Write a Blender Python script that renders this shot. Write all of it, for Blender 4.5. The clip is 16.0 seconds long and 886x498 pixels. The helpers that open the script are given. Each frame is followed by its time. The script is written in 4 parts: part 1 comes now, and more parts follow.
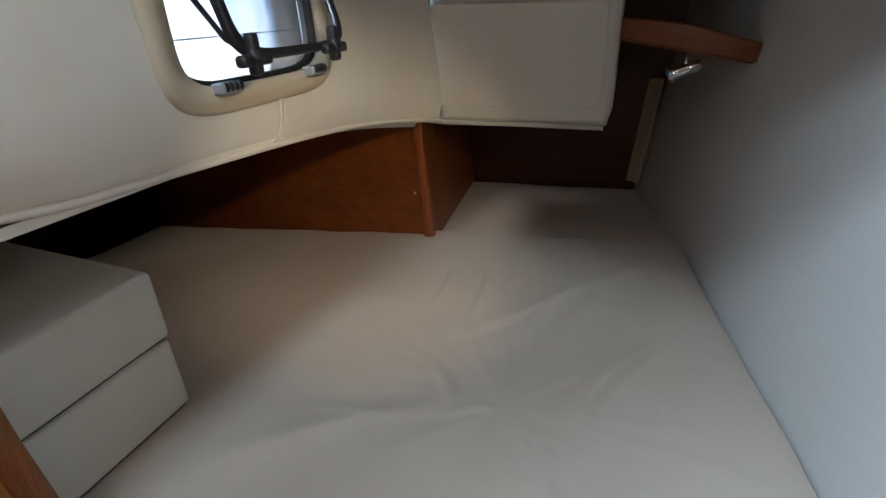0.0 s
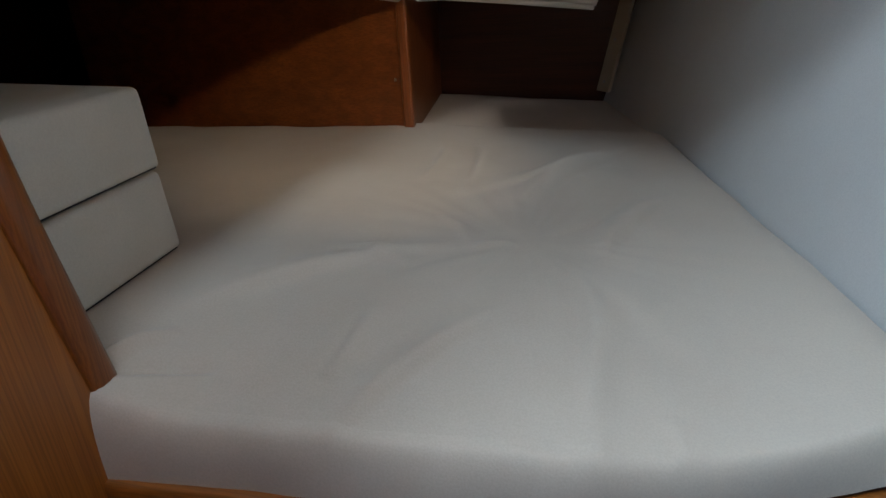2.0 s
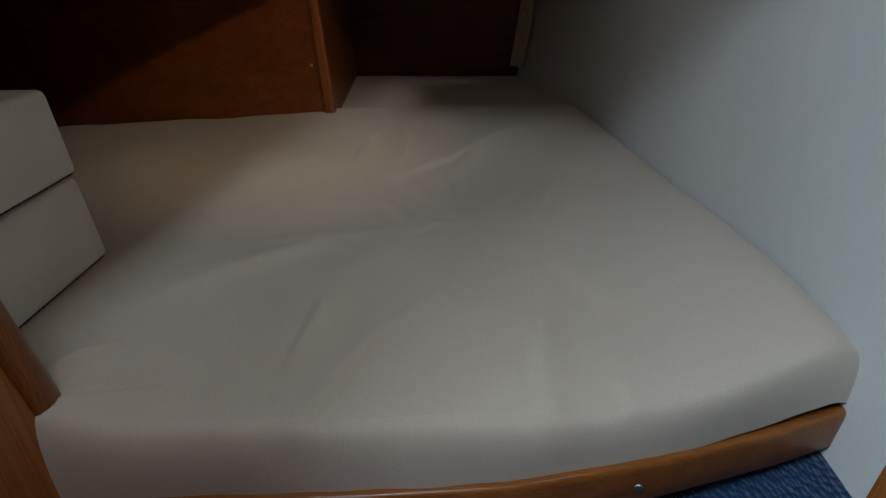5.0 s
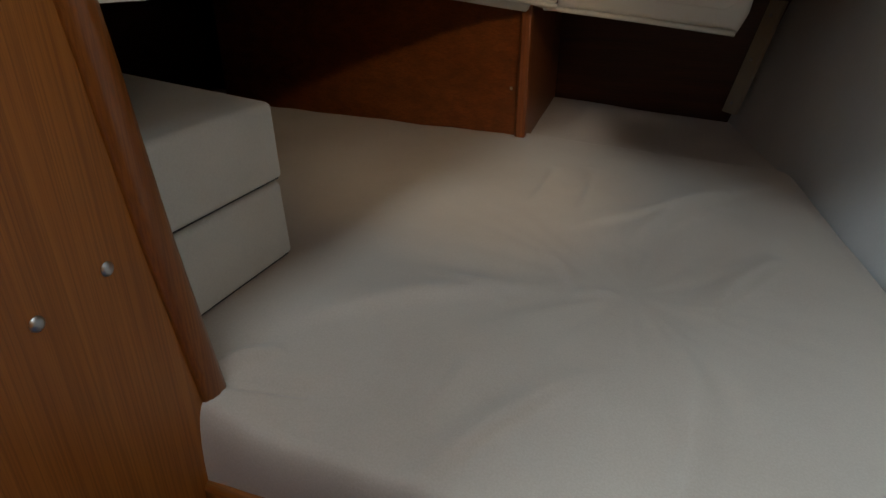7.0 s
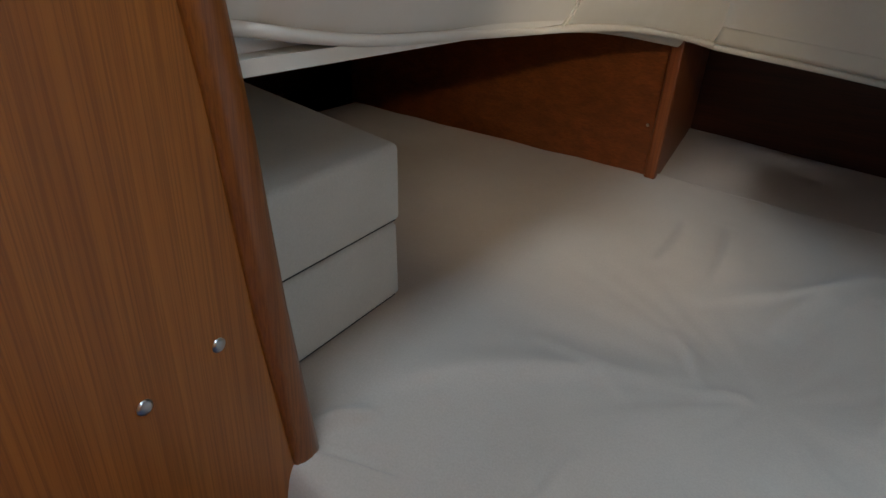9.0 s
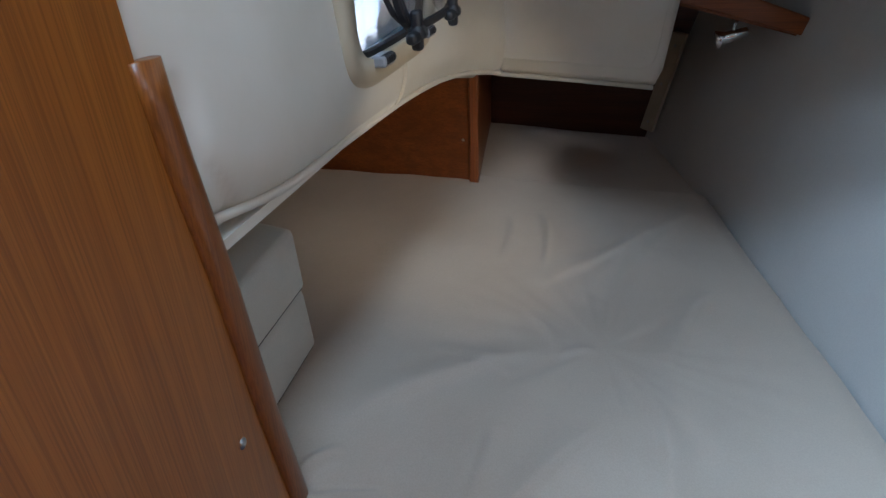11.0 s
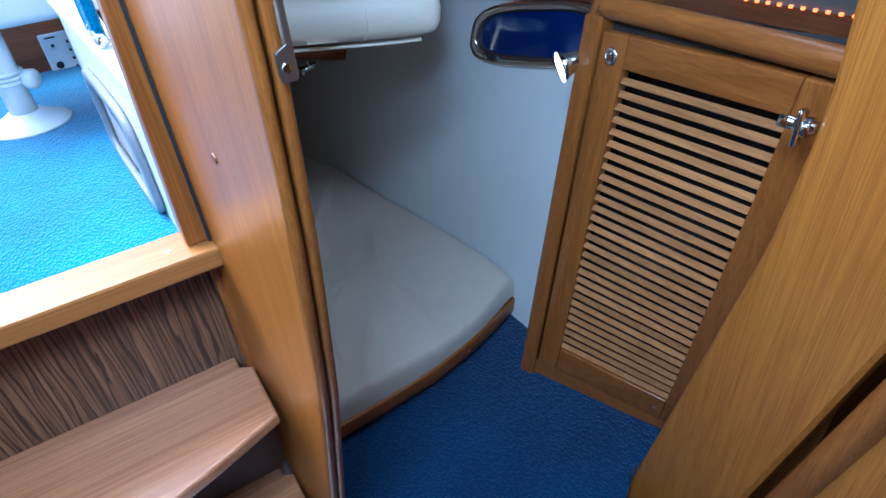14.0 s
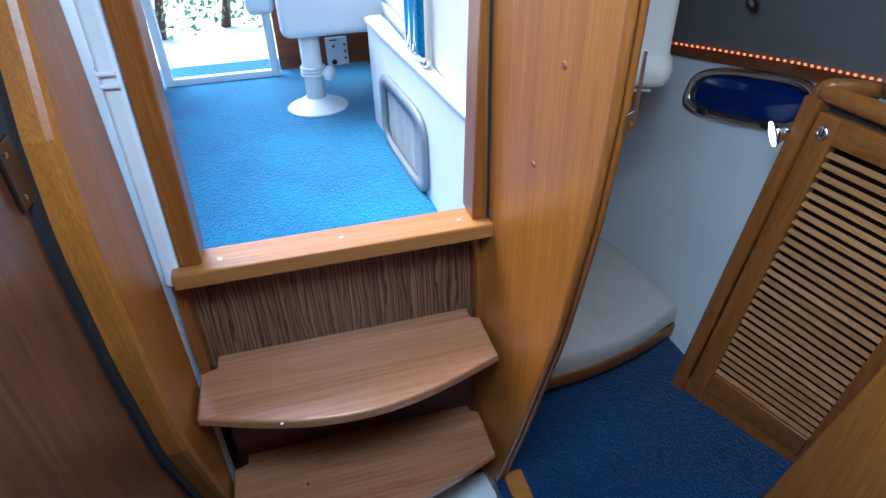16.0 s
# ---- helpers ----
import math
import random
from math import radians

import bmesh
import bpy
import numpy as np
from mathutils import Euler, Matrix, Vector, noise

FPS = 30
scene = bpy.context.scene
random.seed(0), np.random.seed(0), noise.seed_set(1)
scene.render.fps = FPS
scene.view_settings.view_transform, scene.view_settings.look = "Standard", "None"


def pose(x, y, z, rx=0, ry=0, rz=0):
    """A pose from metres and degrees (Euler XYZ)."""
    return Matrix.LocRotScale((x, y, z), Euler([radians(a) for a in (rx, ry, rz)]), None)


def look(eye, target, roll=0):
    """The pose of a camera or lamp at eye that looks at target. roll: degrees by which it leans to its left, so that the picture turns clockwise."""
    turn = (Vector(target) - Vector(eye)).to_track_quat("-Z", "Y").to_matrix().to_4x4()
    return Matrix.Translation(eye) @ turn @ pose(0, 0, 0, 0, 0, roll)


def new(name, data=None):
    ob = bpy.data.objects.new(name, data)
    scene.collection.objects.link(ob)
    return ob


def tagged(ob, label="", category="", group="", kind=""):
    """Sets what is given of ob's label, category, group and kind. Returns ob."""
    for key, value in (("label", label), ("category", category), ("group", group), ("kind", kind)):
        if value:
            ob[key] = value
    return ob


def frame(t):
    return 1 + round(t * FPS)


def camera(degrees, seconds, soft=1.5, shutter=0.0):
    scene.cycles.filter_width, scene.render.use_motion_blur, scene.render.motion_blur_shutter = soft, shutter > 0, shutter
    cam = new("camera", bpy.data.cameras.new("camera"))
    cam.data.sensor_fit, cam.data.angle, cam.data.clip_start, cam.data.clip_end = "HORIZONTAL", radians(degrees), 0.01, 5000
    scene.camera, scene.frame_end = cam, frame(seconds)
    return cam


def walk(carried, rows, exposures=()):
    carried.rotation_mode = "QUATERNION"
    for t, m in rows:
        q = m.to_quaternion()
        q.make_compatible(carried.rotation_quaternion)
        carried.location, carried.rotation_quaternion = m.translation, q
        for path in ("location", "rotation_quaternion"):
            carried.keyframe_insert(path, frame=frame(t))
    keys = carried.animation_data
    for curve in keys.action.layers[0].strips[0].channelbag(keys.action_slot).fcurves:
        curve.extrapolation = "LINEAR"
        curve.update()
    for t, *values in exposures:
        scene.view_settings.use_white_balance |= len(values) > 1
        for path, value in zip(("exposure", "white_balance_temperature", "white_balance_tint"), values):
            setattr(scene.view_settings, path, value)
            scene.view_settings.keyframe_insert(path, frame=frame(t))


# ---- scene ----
cam = camera(73.0, 16.0)
PATH = [
    (0, (0.909, -0.169, 0.757), (0.231, 1.572, 0.043), -5.9),
    (0.5, (0.897, -0.175, 0.713), (0.227, 1.573, 0.009), -5.4),
    (1, (0.859, -0.200, 0.672), (0.230, 1.562, -0.034), -4.8),
    (1.5, (0.813, -0.233, 0.604), (0.278, 1.549, -0.129), -4.4),
    (2, (0.778, -0.245, 0.556), (0.327, 1.528, -0.253), -3.2),
    (2.5, (0.770, -0.248, 0.535), (0.401, 1.527, -0.310), -3.6),
    (3, (0.760, -0.270, 0.522), (0.507, 1.508, -0.358), -3.3),
    (3.5, (0.748, -0.283, 0.537), (0.607, 1.507, -0.345), -4.5),
    (6, (0.758, -0.241, 0.593), (0.404, 1.515, -0.296), -3.8),
    (6.5, (0.750, -0.234, 0.614), (0.213, 1.480, -0.267), -1.4),
    (7, (0.745, -0.216, 0.633), (0.036, 1.434, -0.245), 0.4),
    (7.5, (0.726, -0.189, 0.649), (-0.134, 1.387, -0.233), 2.5),
    (8, (0.697, -0.147, 0.657), (-0.298, 1.343, -0.232), 3.9),
    (10.5, (0.663, -0.206, 0.806), (-0.083, 1.378, -0.162), 1.1),
    (11, (0.653, -0.308, 0.873), (0.195, 1.381, -0.096), -2.3),
    (11.5, (0.640, -0.417, 1.021), (0.539, 1.283, -0.028), -4.0),
    (12, (0.517, -0.513, 1.158), (0.833, 1.115, 0.039), -4.3),
    (12.5, (0.423, -0.597, 1.240), (1.013, 0.927, 0.086), -4.5),
    (13, (0.359, -0.697, 1.289), (1.089, 0.741, 0.105), -5.6),
    (13.5, (0.303, -0.791, 1.318), (1.089, 0.613, 0.131), -5.1),
    (14, (0.247, -0.865, 1.352), (1.031, 0.542, 0.167), -5.1),
    (14.5, (0.187, -0.925, 1.382), (0.945, 0.505, 0.206), -5.3),
    (15, (0.131, -0.987, 1.425), (0.825, 0.484, 0.260), -5.0),
    (15.5, (0.037, -1.060, 1.494), (0.599, 0.481, 0.350), -4.1),
    (16, (-0.053, -1.069, 1.512), (0.354, 0.538, 0.392), -1.7),
]
EXPOSURES = [
    (0, 1.75, 6200, 10), (1.5, 1.68, 6200, 10), (3.5, 1.28, 6200, 10), (6, 0.9, 6800, 10), (7, 1.22, 6700, 10), (8, 1.4, 6500, 10), (10.5, 1.72, 5500, 9),
    (11.5, 1.4, 5700, 10), (12.5, 1.38, 5450, 10), (13.5, 1.08, 4950, 8), (14.5, 1.0, 4850, 8), (15.5, 0.70, 5150, 8), (16, 0.53, 5250, 9),
]
walk(cam, [(t, look(eye, target, roll)) for t, eye, target, roll in PATH], EXPOSURES)

# ---- light ----
world = bpy.data.worlds.new("sky")
scene.world = world
world.use_nodes = True
wn = world.node_tree
sky = wn.nodes.new("ShaderNodeTexSky")
sky.sky_type, sky.sun_disc = "NISHITA", False
sky.sun_elevation, sky.sun_rotation = radians(56), radians(-34)
wn.links.new(sky.outputs[0], wn.nodes["Background"].inputs[0])
wn.nodes["Background"].inputs[1].default_value = 0.28
sun_data = bpy.data.lights.new("sun", "SUN")
sun_data.energy, sun_data.angle, sun_data.color = 5.0, radians(45), (1.0, 0.96, 0.9)
sun = new("sun", sun_data)
sun.matrix_basis = look((-3, 4.5, 8), (0, 0, 0))


def area(name, eye, target, sx, sy, power, color=(1, 1, 1)):
    """A rectangular area lamp, in an opening or as a fill."""
    d = bpy.data.lights.new(name, "AREA")
    d.shape, d.size, d.size_y, d.energy, d.color = "RECTANGLE", sx, sy, power, color
    ob = new(name, d)
    ob.matrix_basis = look(eye, target)
    return ob


area("cabin_hatch_lamp", (0.50, -0.33, 1.81), (0.50, -0.329, 0.5), 0.28, 0.28, 4.0, (0.66, 0.84, 1.0))
area("saloon_hatch_lamp", (0.0, -0.86, 1.81), (0.35, -0.56, 0.9), 0.42, 0.30, 16, (0.66, 0.84, 1.0))
# weak fill added for the cushion sides; its deck window is assumed
area("deck_fill_lamp", (1.165, -0.28, 1.42), (0.3, 0.30, 0.50), 0.32, 0.16, 0.4, (0.74, 0.87, 1.0))
area("window_lamp", (-1.5, -1.6, 1.3), (0.5, -0.6, 0.9), 1.2, 0.5, 1.6, (0.70, 0.86, 1.0))

# ---- materials ----


def shader(name):
    m = bpy.data.materials.new(name)
    m.use_nodes = True
    nt = m.node_tree
    return m, nt, nt.nodes["Principled BSDF"]


def mapped(nt, scale=(1, 1, 1), rot=(0, 0, 0)):
    tc = nt.nodes.new("ShaderNodeTexCoord")
    mp = nt.nodes.new("ShaderNodeMapping")
    mp.inputs["Scale"].default_value = scale
    mp.inputs["Rotation"].default_value = rot
    nt.links.new(tc.outputs["Object"], mp.inputs[0])
    return mp.outputs[0]


def noisy(nt, co, scale, detail=4, rough=0.55):
    n = nt.nodes.new("ShaderNodeTexNoise")
    n.inputs["Scale"].default_value = scale
    n.inputs["Detail"].default_value = detail
    n.inputs["Roughness"].default_value = rough
    nt.links.new(co, n.inputs["Vector"])
    return n.outputs["Fac"]


def ramp(nt, fac, stops):
    r = nt.nodes.new("ShaderNodeValToRGB")
    e = r.color_ramp.elements
    while len(e) < len(stops):
        e.new(0.5)
    for k, (p, c) in zip(e, stops):
        k.position, k.color = p, (*c, 1)
    nt.links.new(fac, r.inputs[0])
    return r.outputs[0]


def mix(nt, fac, a, b, mode="MIX"):
    n = nt.nodes.new("ShaderNodeMix")
    n.data_type, n.blend_type = "RGBA", mode
    for sock, v in ((n.inputs[0], fac), (n.inputs[6], a), (n.inputs[7], b)):
        if isinstance(v, (int, float)):
            sock.default_value = v
        elif isinstance(v, tuple):
            sock.default_value = (*v, 1)
        else:
            nt.links.new(v, sock)
    return n.outputs[2]


def bump(nt, b, height, strength, dist=0.002):
    n = nt.nodes.new("ShaderNodeBump")
    n.inputs["Strength"].default_value = strength
    n.inputs["Distance"].default_value = dist
    nt.links.new(height, n.inputs["Height"])
    nt.links.new(n.outputs[0], b.inputs["Normal"])


def tint_by_piece(nt, colour, amount=0.25):
    """Lightens or darkens a piece by its own random value."""
    oi = nt.nodes.new("ShaderNodeObjectInfo")
    mr = nt.nodes.new("ShaderNodeMapRange")
    mr.inputs[3].default_value, mr.inputs[4].default_value = 1 - amount, 1 + amount
    nt.links.new(oi.outputs["Random"], mr.inputs[0])
    return mix(nt, 1.0, colour, mr.outputs[0], "MULTIPLY")


def wood(name, dark, light, axis="z", gloss=0.32, fine=1.0, tilt=(0, 0, 0), piece=0.0):
    """Varnished wood with the grain along one axis."""
    m, nt, b = shader(name)
    s = {"x": (0.6, 13, 13), "y": (13, 0.6, 13), "z": (13, 13, 0.6)}[axis]
    co = mapped(nt, tuple(v * fine for v in s), tilt)
    big = noisy(nt, co, 2.2, 5, 0.6)
    pore = noisy(nt, mapped(nt, tuple(v * fine * (1.6 if v < 1 else 7) for v in s), tilt), 5, 3, 0.7)
    w = nt.nodes.new("ShaderNodeTexWave")
    w.wave_type, w.bands_direction = "BANDS", {"x": "Y", "y": "X", "z": "DIAGONAL"}[axis]
    w.inputs["Scale"].default_value = 1.6
    w.inputs["Distortion"].default_value = 9
    w.inputs["Detail"].default_value = 3
    w.inputs["Detail Scale"].default_value = 1.2
    nt.links.new(co, w.inputs["Vector"])
    mid = tuple((d + l) / 2 for d, l in zip(dark, light))
    c = ramp(nt, big, [(0.25, dark), (0.5, mid), (0.78, light)])
    c = mix(nt, 0.24, c, ramp(nt, w.outputs["Fac"], [(0.1, dark), (0.8, light)]))
    c = mix(nt, ramp(nt, pore, [(0.40, (0.44,) * 3), (0.56, (0, 0, 0))]), c, tuple(v * 0.45 for v in dark))
    if piece:
        c = tint_by_piece(nt, c, piece)
    nt.links.new(c, b.inputs["Base Color"])
    b.inputs["Roughness"].default_value = gloss
    b.inputs["Coat Weight"].default_value = 0.12
    b.inputs["Specular IOR Level"].default_value = 0.42
    b.inputs["Coat Roughness"].default_value = 0.24
    bump(nt, b, pore, 0.12, 0.001)
    return m


def cloth(name, colour, second, scale=1.0, rough=0.95, weave=0.35):
    """Matt fabric: soft blotches, fine weave."""
    m, nt, b = shader(name)
    co = mapped(nt)
    c = ramp(nt, noisy(nt, co, 3.2 * scale, 5, 0.6), [(0.35, second), (0.65, colour)])
    fine = noisy(nt, mapped(nt, (1, 1, 1)), 420, 2, 0.6)
    c = mix(nt, 0.10, c, ramp(nt, fine, [(0.35, (0.3, 0.3, 0.3)), (0.65, (1, 1, 1))]), "MULTIPLY")
    nt.links.new(c, b.inputs["Base Color"])
    b.inputs["Roughness"].default_value = rough
    b.inputs["Sheen Weight"].default_value = 0.2
    b.inputs["Specular IOR Level"].default_value = 0.2
    bump(nt, b, fine, weave, 0.0006)
    return m


def vinyl(name, colour, second, rough=0.42):
    m, nt, b = shader(name)
    co = mapped(nt)
    c = ramp(nt, noisy(nt, co, 5, 5, 0.6), [(0.3, second), (0.6, colour)])
    nt.links.new(c, b.inputs["Base Color"])
    b.inputs["Roughness"].default_value = rough
    v = nt.nodes.new("ShaderNodeTexVoronoi")
    v.inputs["Scale"].default_value = 650
    nt.links.new(co, v.inputs["Vector"])
    bump(nt, b, v.outputs["Distance"], 0.12, 0.0005)
    return m


def plain(name, colour, rough=0.5, metal=0.0, vary=0.12, scale=14):
    m, nt, b = shader(name)
    c = ramp(nt, noisy(nt, mapped(nt), scale, 5), [(0.3, tuple(v * (1 - vary) for v in colour)), (0.7, colour)])
    nt.links.new(c, b.inputs["Base Color"])
    b.inputs["Roughness"].default_value, b.inputs["Metallic"].default_value = rough, metal
    return m


def carpet(name, dark, light, ribbed):
    """Looped pile carpet in broken ribs."""
    m, nt, b = shader(name)
    co = mapped(nt, (1, 1, 1), (0, 0, radians(ribbed)))
    loop = nt.nodes.new("ShaderNodeTexVoronoi")
    loop.inputs["Scale"].default_value = 190
    nt.links.new(mapped(nt, (1, 0.55, 1), (0, 0, radians(ribbed))), loop.inputs["Vector"])
    big = noisy(nt, co, 4, 4)
    c = ramp(nt, loop.outputs["Distance"], [(0.05, light), (0.6, dark)])
    c = mix(nt, 0.5, c, ramp(nt, big, [(0.3, dark), (0.7, light)]))
    nt.links.new(c, b.inputs["Base Color"])
    b.inputs["Roughness"].default_value = 1.0
    b.inputs["Specular IOR Level"].default_value = 0.1
    b.inputs["Sheen Weight"].default_value = 0.3
    bump(nt, b, loop.outputs["Distance"], 0.9, 0.004)
    return m


def glow(name, colour, strength):
    m, nt, b = shader(name)
    b.inputs["Base Color"].default_value = (*colour, 1)
    b.inputs["Emission Color"].default_value = (*colour, 1)
    b.inputs["Emission Strength"].default_value = strength
    return m


def clear(name, colour=(1, 1, 1), rough=0.0):
    m, nt, b = shader(name)
    b.inputs["Base Color"].default_value = (*colour, 1)
    b.inputs["Transmission Weight"].default_value = 1.0
    b.inputs["Roughness"].default_value = rough
    b.inputs["IOR"].default_value = 1.45
    return m


TEAK_D, TEAK_L = (0.185, 0.054, 0.0085), (0.31, 0.104, 0.018)
wood_z = wood("teak_upright", TEAK_D, TEAK_L, "z")
wood_x = wood("teak_across", TEAK_D, TEAK_L, "x")
wood_y = wood("teak_along", TEAK_D, TEAK_L, "y")
wood_pale = wood("teak_pale", (0.29, 0.092, 0.0115), (0.42, 0.148, 0.020), "z", 0.36)
wood_pale_x = wood("teak_pale_across", (0.33, 0.118, 0.026), (0.48, 0.195, 0.048), "x")
wood_red = wood("mahogany", (0.15, 0.038, 0.010), (0.29, 0.085, 0.02), "z", 0.4)
wood_red_x = wood("mahogany_across", (0.15, 0.038, 0.010), (0.29, 0.085, 0.02), "x", 0.4)
# about a third of the mahogany above: recess shade put into the colour
wood_dark = wood("mahogany_in_shade", (0.05, 0.013, 0.006), (0.10, 0.027, 0.011), "x", 0.45)
wood_trim = wood("dark_trim", (0.09, 0.026, 0.010), (0.17, 0.055, 0.018), "y", 0.35)
wood_slat = wood("teak_slat", (0.28, 0.110, 0.032), (0.43, 0.185, 0.060), "y", 0.26, 1.0, (0, 0, 0), 0.20)
wood_step = wood("worn_step_teak", (0.33, 0.128, 0.054), (0.50, 0.22, 0.098), "x", 0.2)
for lacquered in (wood_step, wood_slat):
    lb = lacquered.node_tree.nodes["Principled BSDF"]
    lb.inputs["Coat Weight"].default_value, lb.inputs["Coat Roughness"].default_value = 0.6, 0.28
    lb.inputs["Specular IOR Level"].default_value = 0.6
sheet_mat = cloth("cream_sheet", (0.54, 0.465, 0.38), (0.485, 0.41, 0.33))
cushion_mat = cloth("grey_beige_suede", (0.64, 0.615, 0.545), (0.585, 0.56, 0.49), 1.6)
liner_mat = cloth("wall_liner", (0.58, 0.575, 0.55), (0.525, 0.52, 0.50), 0.8, 0.9, 0.5)
vinyl_mat = vinyl("cream_vinyl", (0.72, 0.675, 0.585), (0.66, 0.61, 0.51))
gel_white = plain("white_gelcoat", (0.78, 0.79, 0.78), 0.3, 0, 0.05)
beige_plastic = plain("beige_plastic", (0.52, 0.44, 0.31), 0.4, 0, 0.08)
black_plastic = plain("black_plastic", (0.012, 0.013, 0.016), 0.45)
grey_plastic = plain("grey_plastic", (0.25, 0.26, 0.28), 0.35)
rubber_mat = plain("black_rubber", (0.01, 0.01, 0.011), 0.7)
chrome_mat = plain("chrome", (0.8, 0.8, 0.8), 0.12, 1.0, 0.05)
steel_mat = plain("brushed_steel", (0.55, 0.54, 0.52), 0.32, 1.0, 0.15, 60)
brass_dark = plain("dark_bronze", (0.10, 0.07, 0.05), 0.35, 0.9)
# near-black colour stands for unlit space behind slats and in openings
dark_void = plain("unlit_void_shade", (0.02, 0.016, 0.014), 0.8)
carpet_in = carpet("navy_carpet", (0.0015, 0.017, 0.054), (0.003, 0.038, 0.108), 25)
carpet_out = carpet("bright_blue_carpet", (0.005, 0.105, 0.24), (0.013, 0.235, 0.40), 0)
glass_mat = clear("window_glass", (0.95, 0.97, 1.0))
smoke_glass = clear("smoked_acrylic", (0.78, 0.80, 0.84))
lamp_face = glow("lit_lamp", (1.0, 0.95, 0.85), 14)
led_mat = glow("orange_led", (1.0, 0.16, 0.03), 1.8)
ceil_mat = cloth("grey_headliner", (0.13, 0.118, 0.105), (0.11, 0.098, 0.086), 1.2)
curtain_mat = cloth("grey_curtain", (0.55, 0.58, 0.62), (0.45, 0.48, 0.52), 3)
leaf_mat = plain("bush_leaf", (0.14, 0.30, 0.12), 0.6, 0, 0.4, 3)
dock_mat = plain("pale_concrete", (0.78, 0.77, 0.74), 0.8, 0, 0.1, 2)

wm, wnt, wb = shader("zebra_laminate")
wfac = noisy(wnt, mapped(wnt, (60, 60, 1.6)), 1.6, 5, 0.7)
wv = wnt.nodes.new("ShaderNodeTexWave")
wv.wave_type, wv.bands_direction = "BANDS", "X"
wv.inputs["Scale"].default_value = 30
wv.inputs["Distortion"].default_value = 16
wv.inputs["Detail"].default_value = 3
wv.inputs["Detail Scale"].default_value = 0.9
wnt.links.new(mapped(wnt, (1, 1, 0.10)), wv.inputs["Vector"])
wcol = ramp(wnt, wfac, [(0.34, (0.062, 0.026, 0.012)), (0.50, (0.165, 0.074, 0.032)), (0.68, (0.245, 0.122, 0.056))])
wcol = mix(wnt, ramp(wnt, wv.outputs["Fac"], [(0.10, (0.9,) * 3), (0.30, (0, 0, 0))]), wcol, (0.032, 0.015, 0.009))
wnt.links.new(wcol, wb.inputs["Base Color"])
wb.inputs["Roughness"].default_value = 0.4
zebra = wm

# ---- mesh helpers ----


def thing(name, at, label, category, group="", kind=""):
    ob = new(name)
    ob.location = at
    ob.empty_display_size = 0.05
    return tagged(ob, label, category, group, kind)


def finish(bm, smooth):
    bmesh.ops.recalc_face_normals(bm, faces=bm.faces)
    for f in bm.faces:
        f.smooth = smooth


ORIGIN = {}


def part(name, bm, material, parent=None, label="", smooth=False):
    """Links a bmesh in world places as one mesh, under a thing or a part."""
    finish(bm, smooth)
    base = ORIGIN.get(parent.name, Vector(parent.location)) if parent else Vector((0, 0, 0))
    for v in bm.verts:
        v.co -= base
    me = bpy.data.meshes.new(name)
    bm.to_mesh(me)
    bm.free()
    me.materials.append(material)
    ob = new(name, me)
    if parent:
        ob.parent = parent
        ORIGIN[ob.name] = base
    if label:
        ob["label"] = label
    return ob


def solo(name, bm, material, label, category, kind="", group="", smooth=False, at=None):
    """A thing or a piece of the setting in one mesh."""
    finish(bm, smooth)
    c = Vector(at) if at else sum((v.co for v in bm.verts), Vector()) / len(bm.verts)
    for v in bm.verts:
        v.co -= c
    me = bpy.data.meshes.new(name)
    bm.to_mesh(me)
    bm.free()
    me.materials.append(material)
    ob = new(name, me)
    ob.location = c
    ORIGIN[ob.name] = c
    return tagged(ob, label, category, group, kind)


def soften(bm, width, seg=2, edges=None):
    bmesh.ops.bevel(bm, geom=list(edges or bm.edges), offset=width, segments=seg, affect="EDGES", profile=0.5, clamp_overlap=True)
    return bm


def hexa(c, bevel=0.0, seg=2):
    """A solid from eight corners: four below, then four above, in the same order."""
    bm = bmesh.new()
    v = [bm.verts.new(p) for p in c]
    for f in ((0, 3, 2, 1), (4, 5, 6, 7), (0, 1, 5, 4), (1, 2, 6, 5), (2, 3, 7, 6), (3, 0, 4, 7)):
        bm.faces.new([v[i] for i in f])
    bmesh.ops.recalc_face_normals(bm, faces=bm.faces)
    return soften(bm, bevel, seg) if bevel else bm


def brick(x0, x1, y0, y1, z0, z1, bevel=0.0, seg=2):
    return hexa([(x0, y0, z0), (x1, y0, z0), (x1, y1, z0), (x0, y1, z0), (x0, y0, z1), (x1, y0, z1), (x1, y1, z1), (x0, y1, z1)], bevel, seg)


def prism(outline, offset, bevel=0.0, seg=2):
    """A solid plate: an outline of world places, pushed along offset."""
    bm = bmesh.new()
    a = [bm.verts.new(p) for p in outline]
    b = [bm.verts.new(Vector(p) + Vector(offset)) for p in outline]
    bm.faces.new(a)
    bm.faces.new(b[::-1])
    n = len(a)
    for i in range(n):
        bm.faces.new((a[i], b[i], b[(i + 1) % n], a[(i + 1) % n]))
    bmesh.ops.recalc_face_normals(bm, faces=bm.faces)
    if bevel:
        rims = [e for e in bm.edges if all(len(f.verts) == n for f in e.link_faces) or any(len(f.verts) == n for f in e.link_faces)]
        soften(bm, bevel, seg, rims)
    return bm


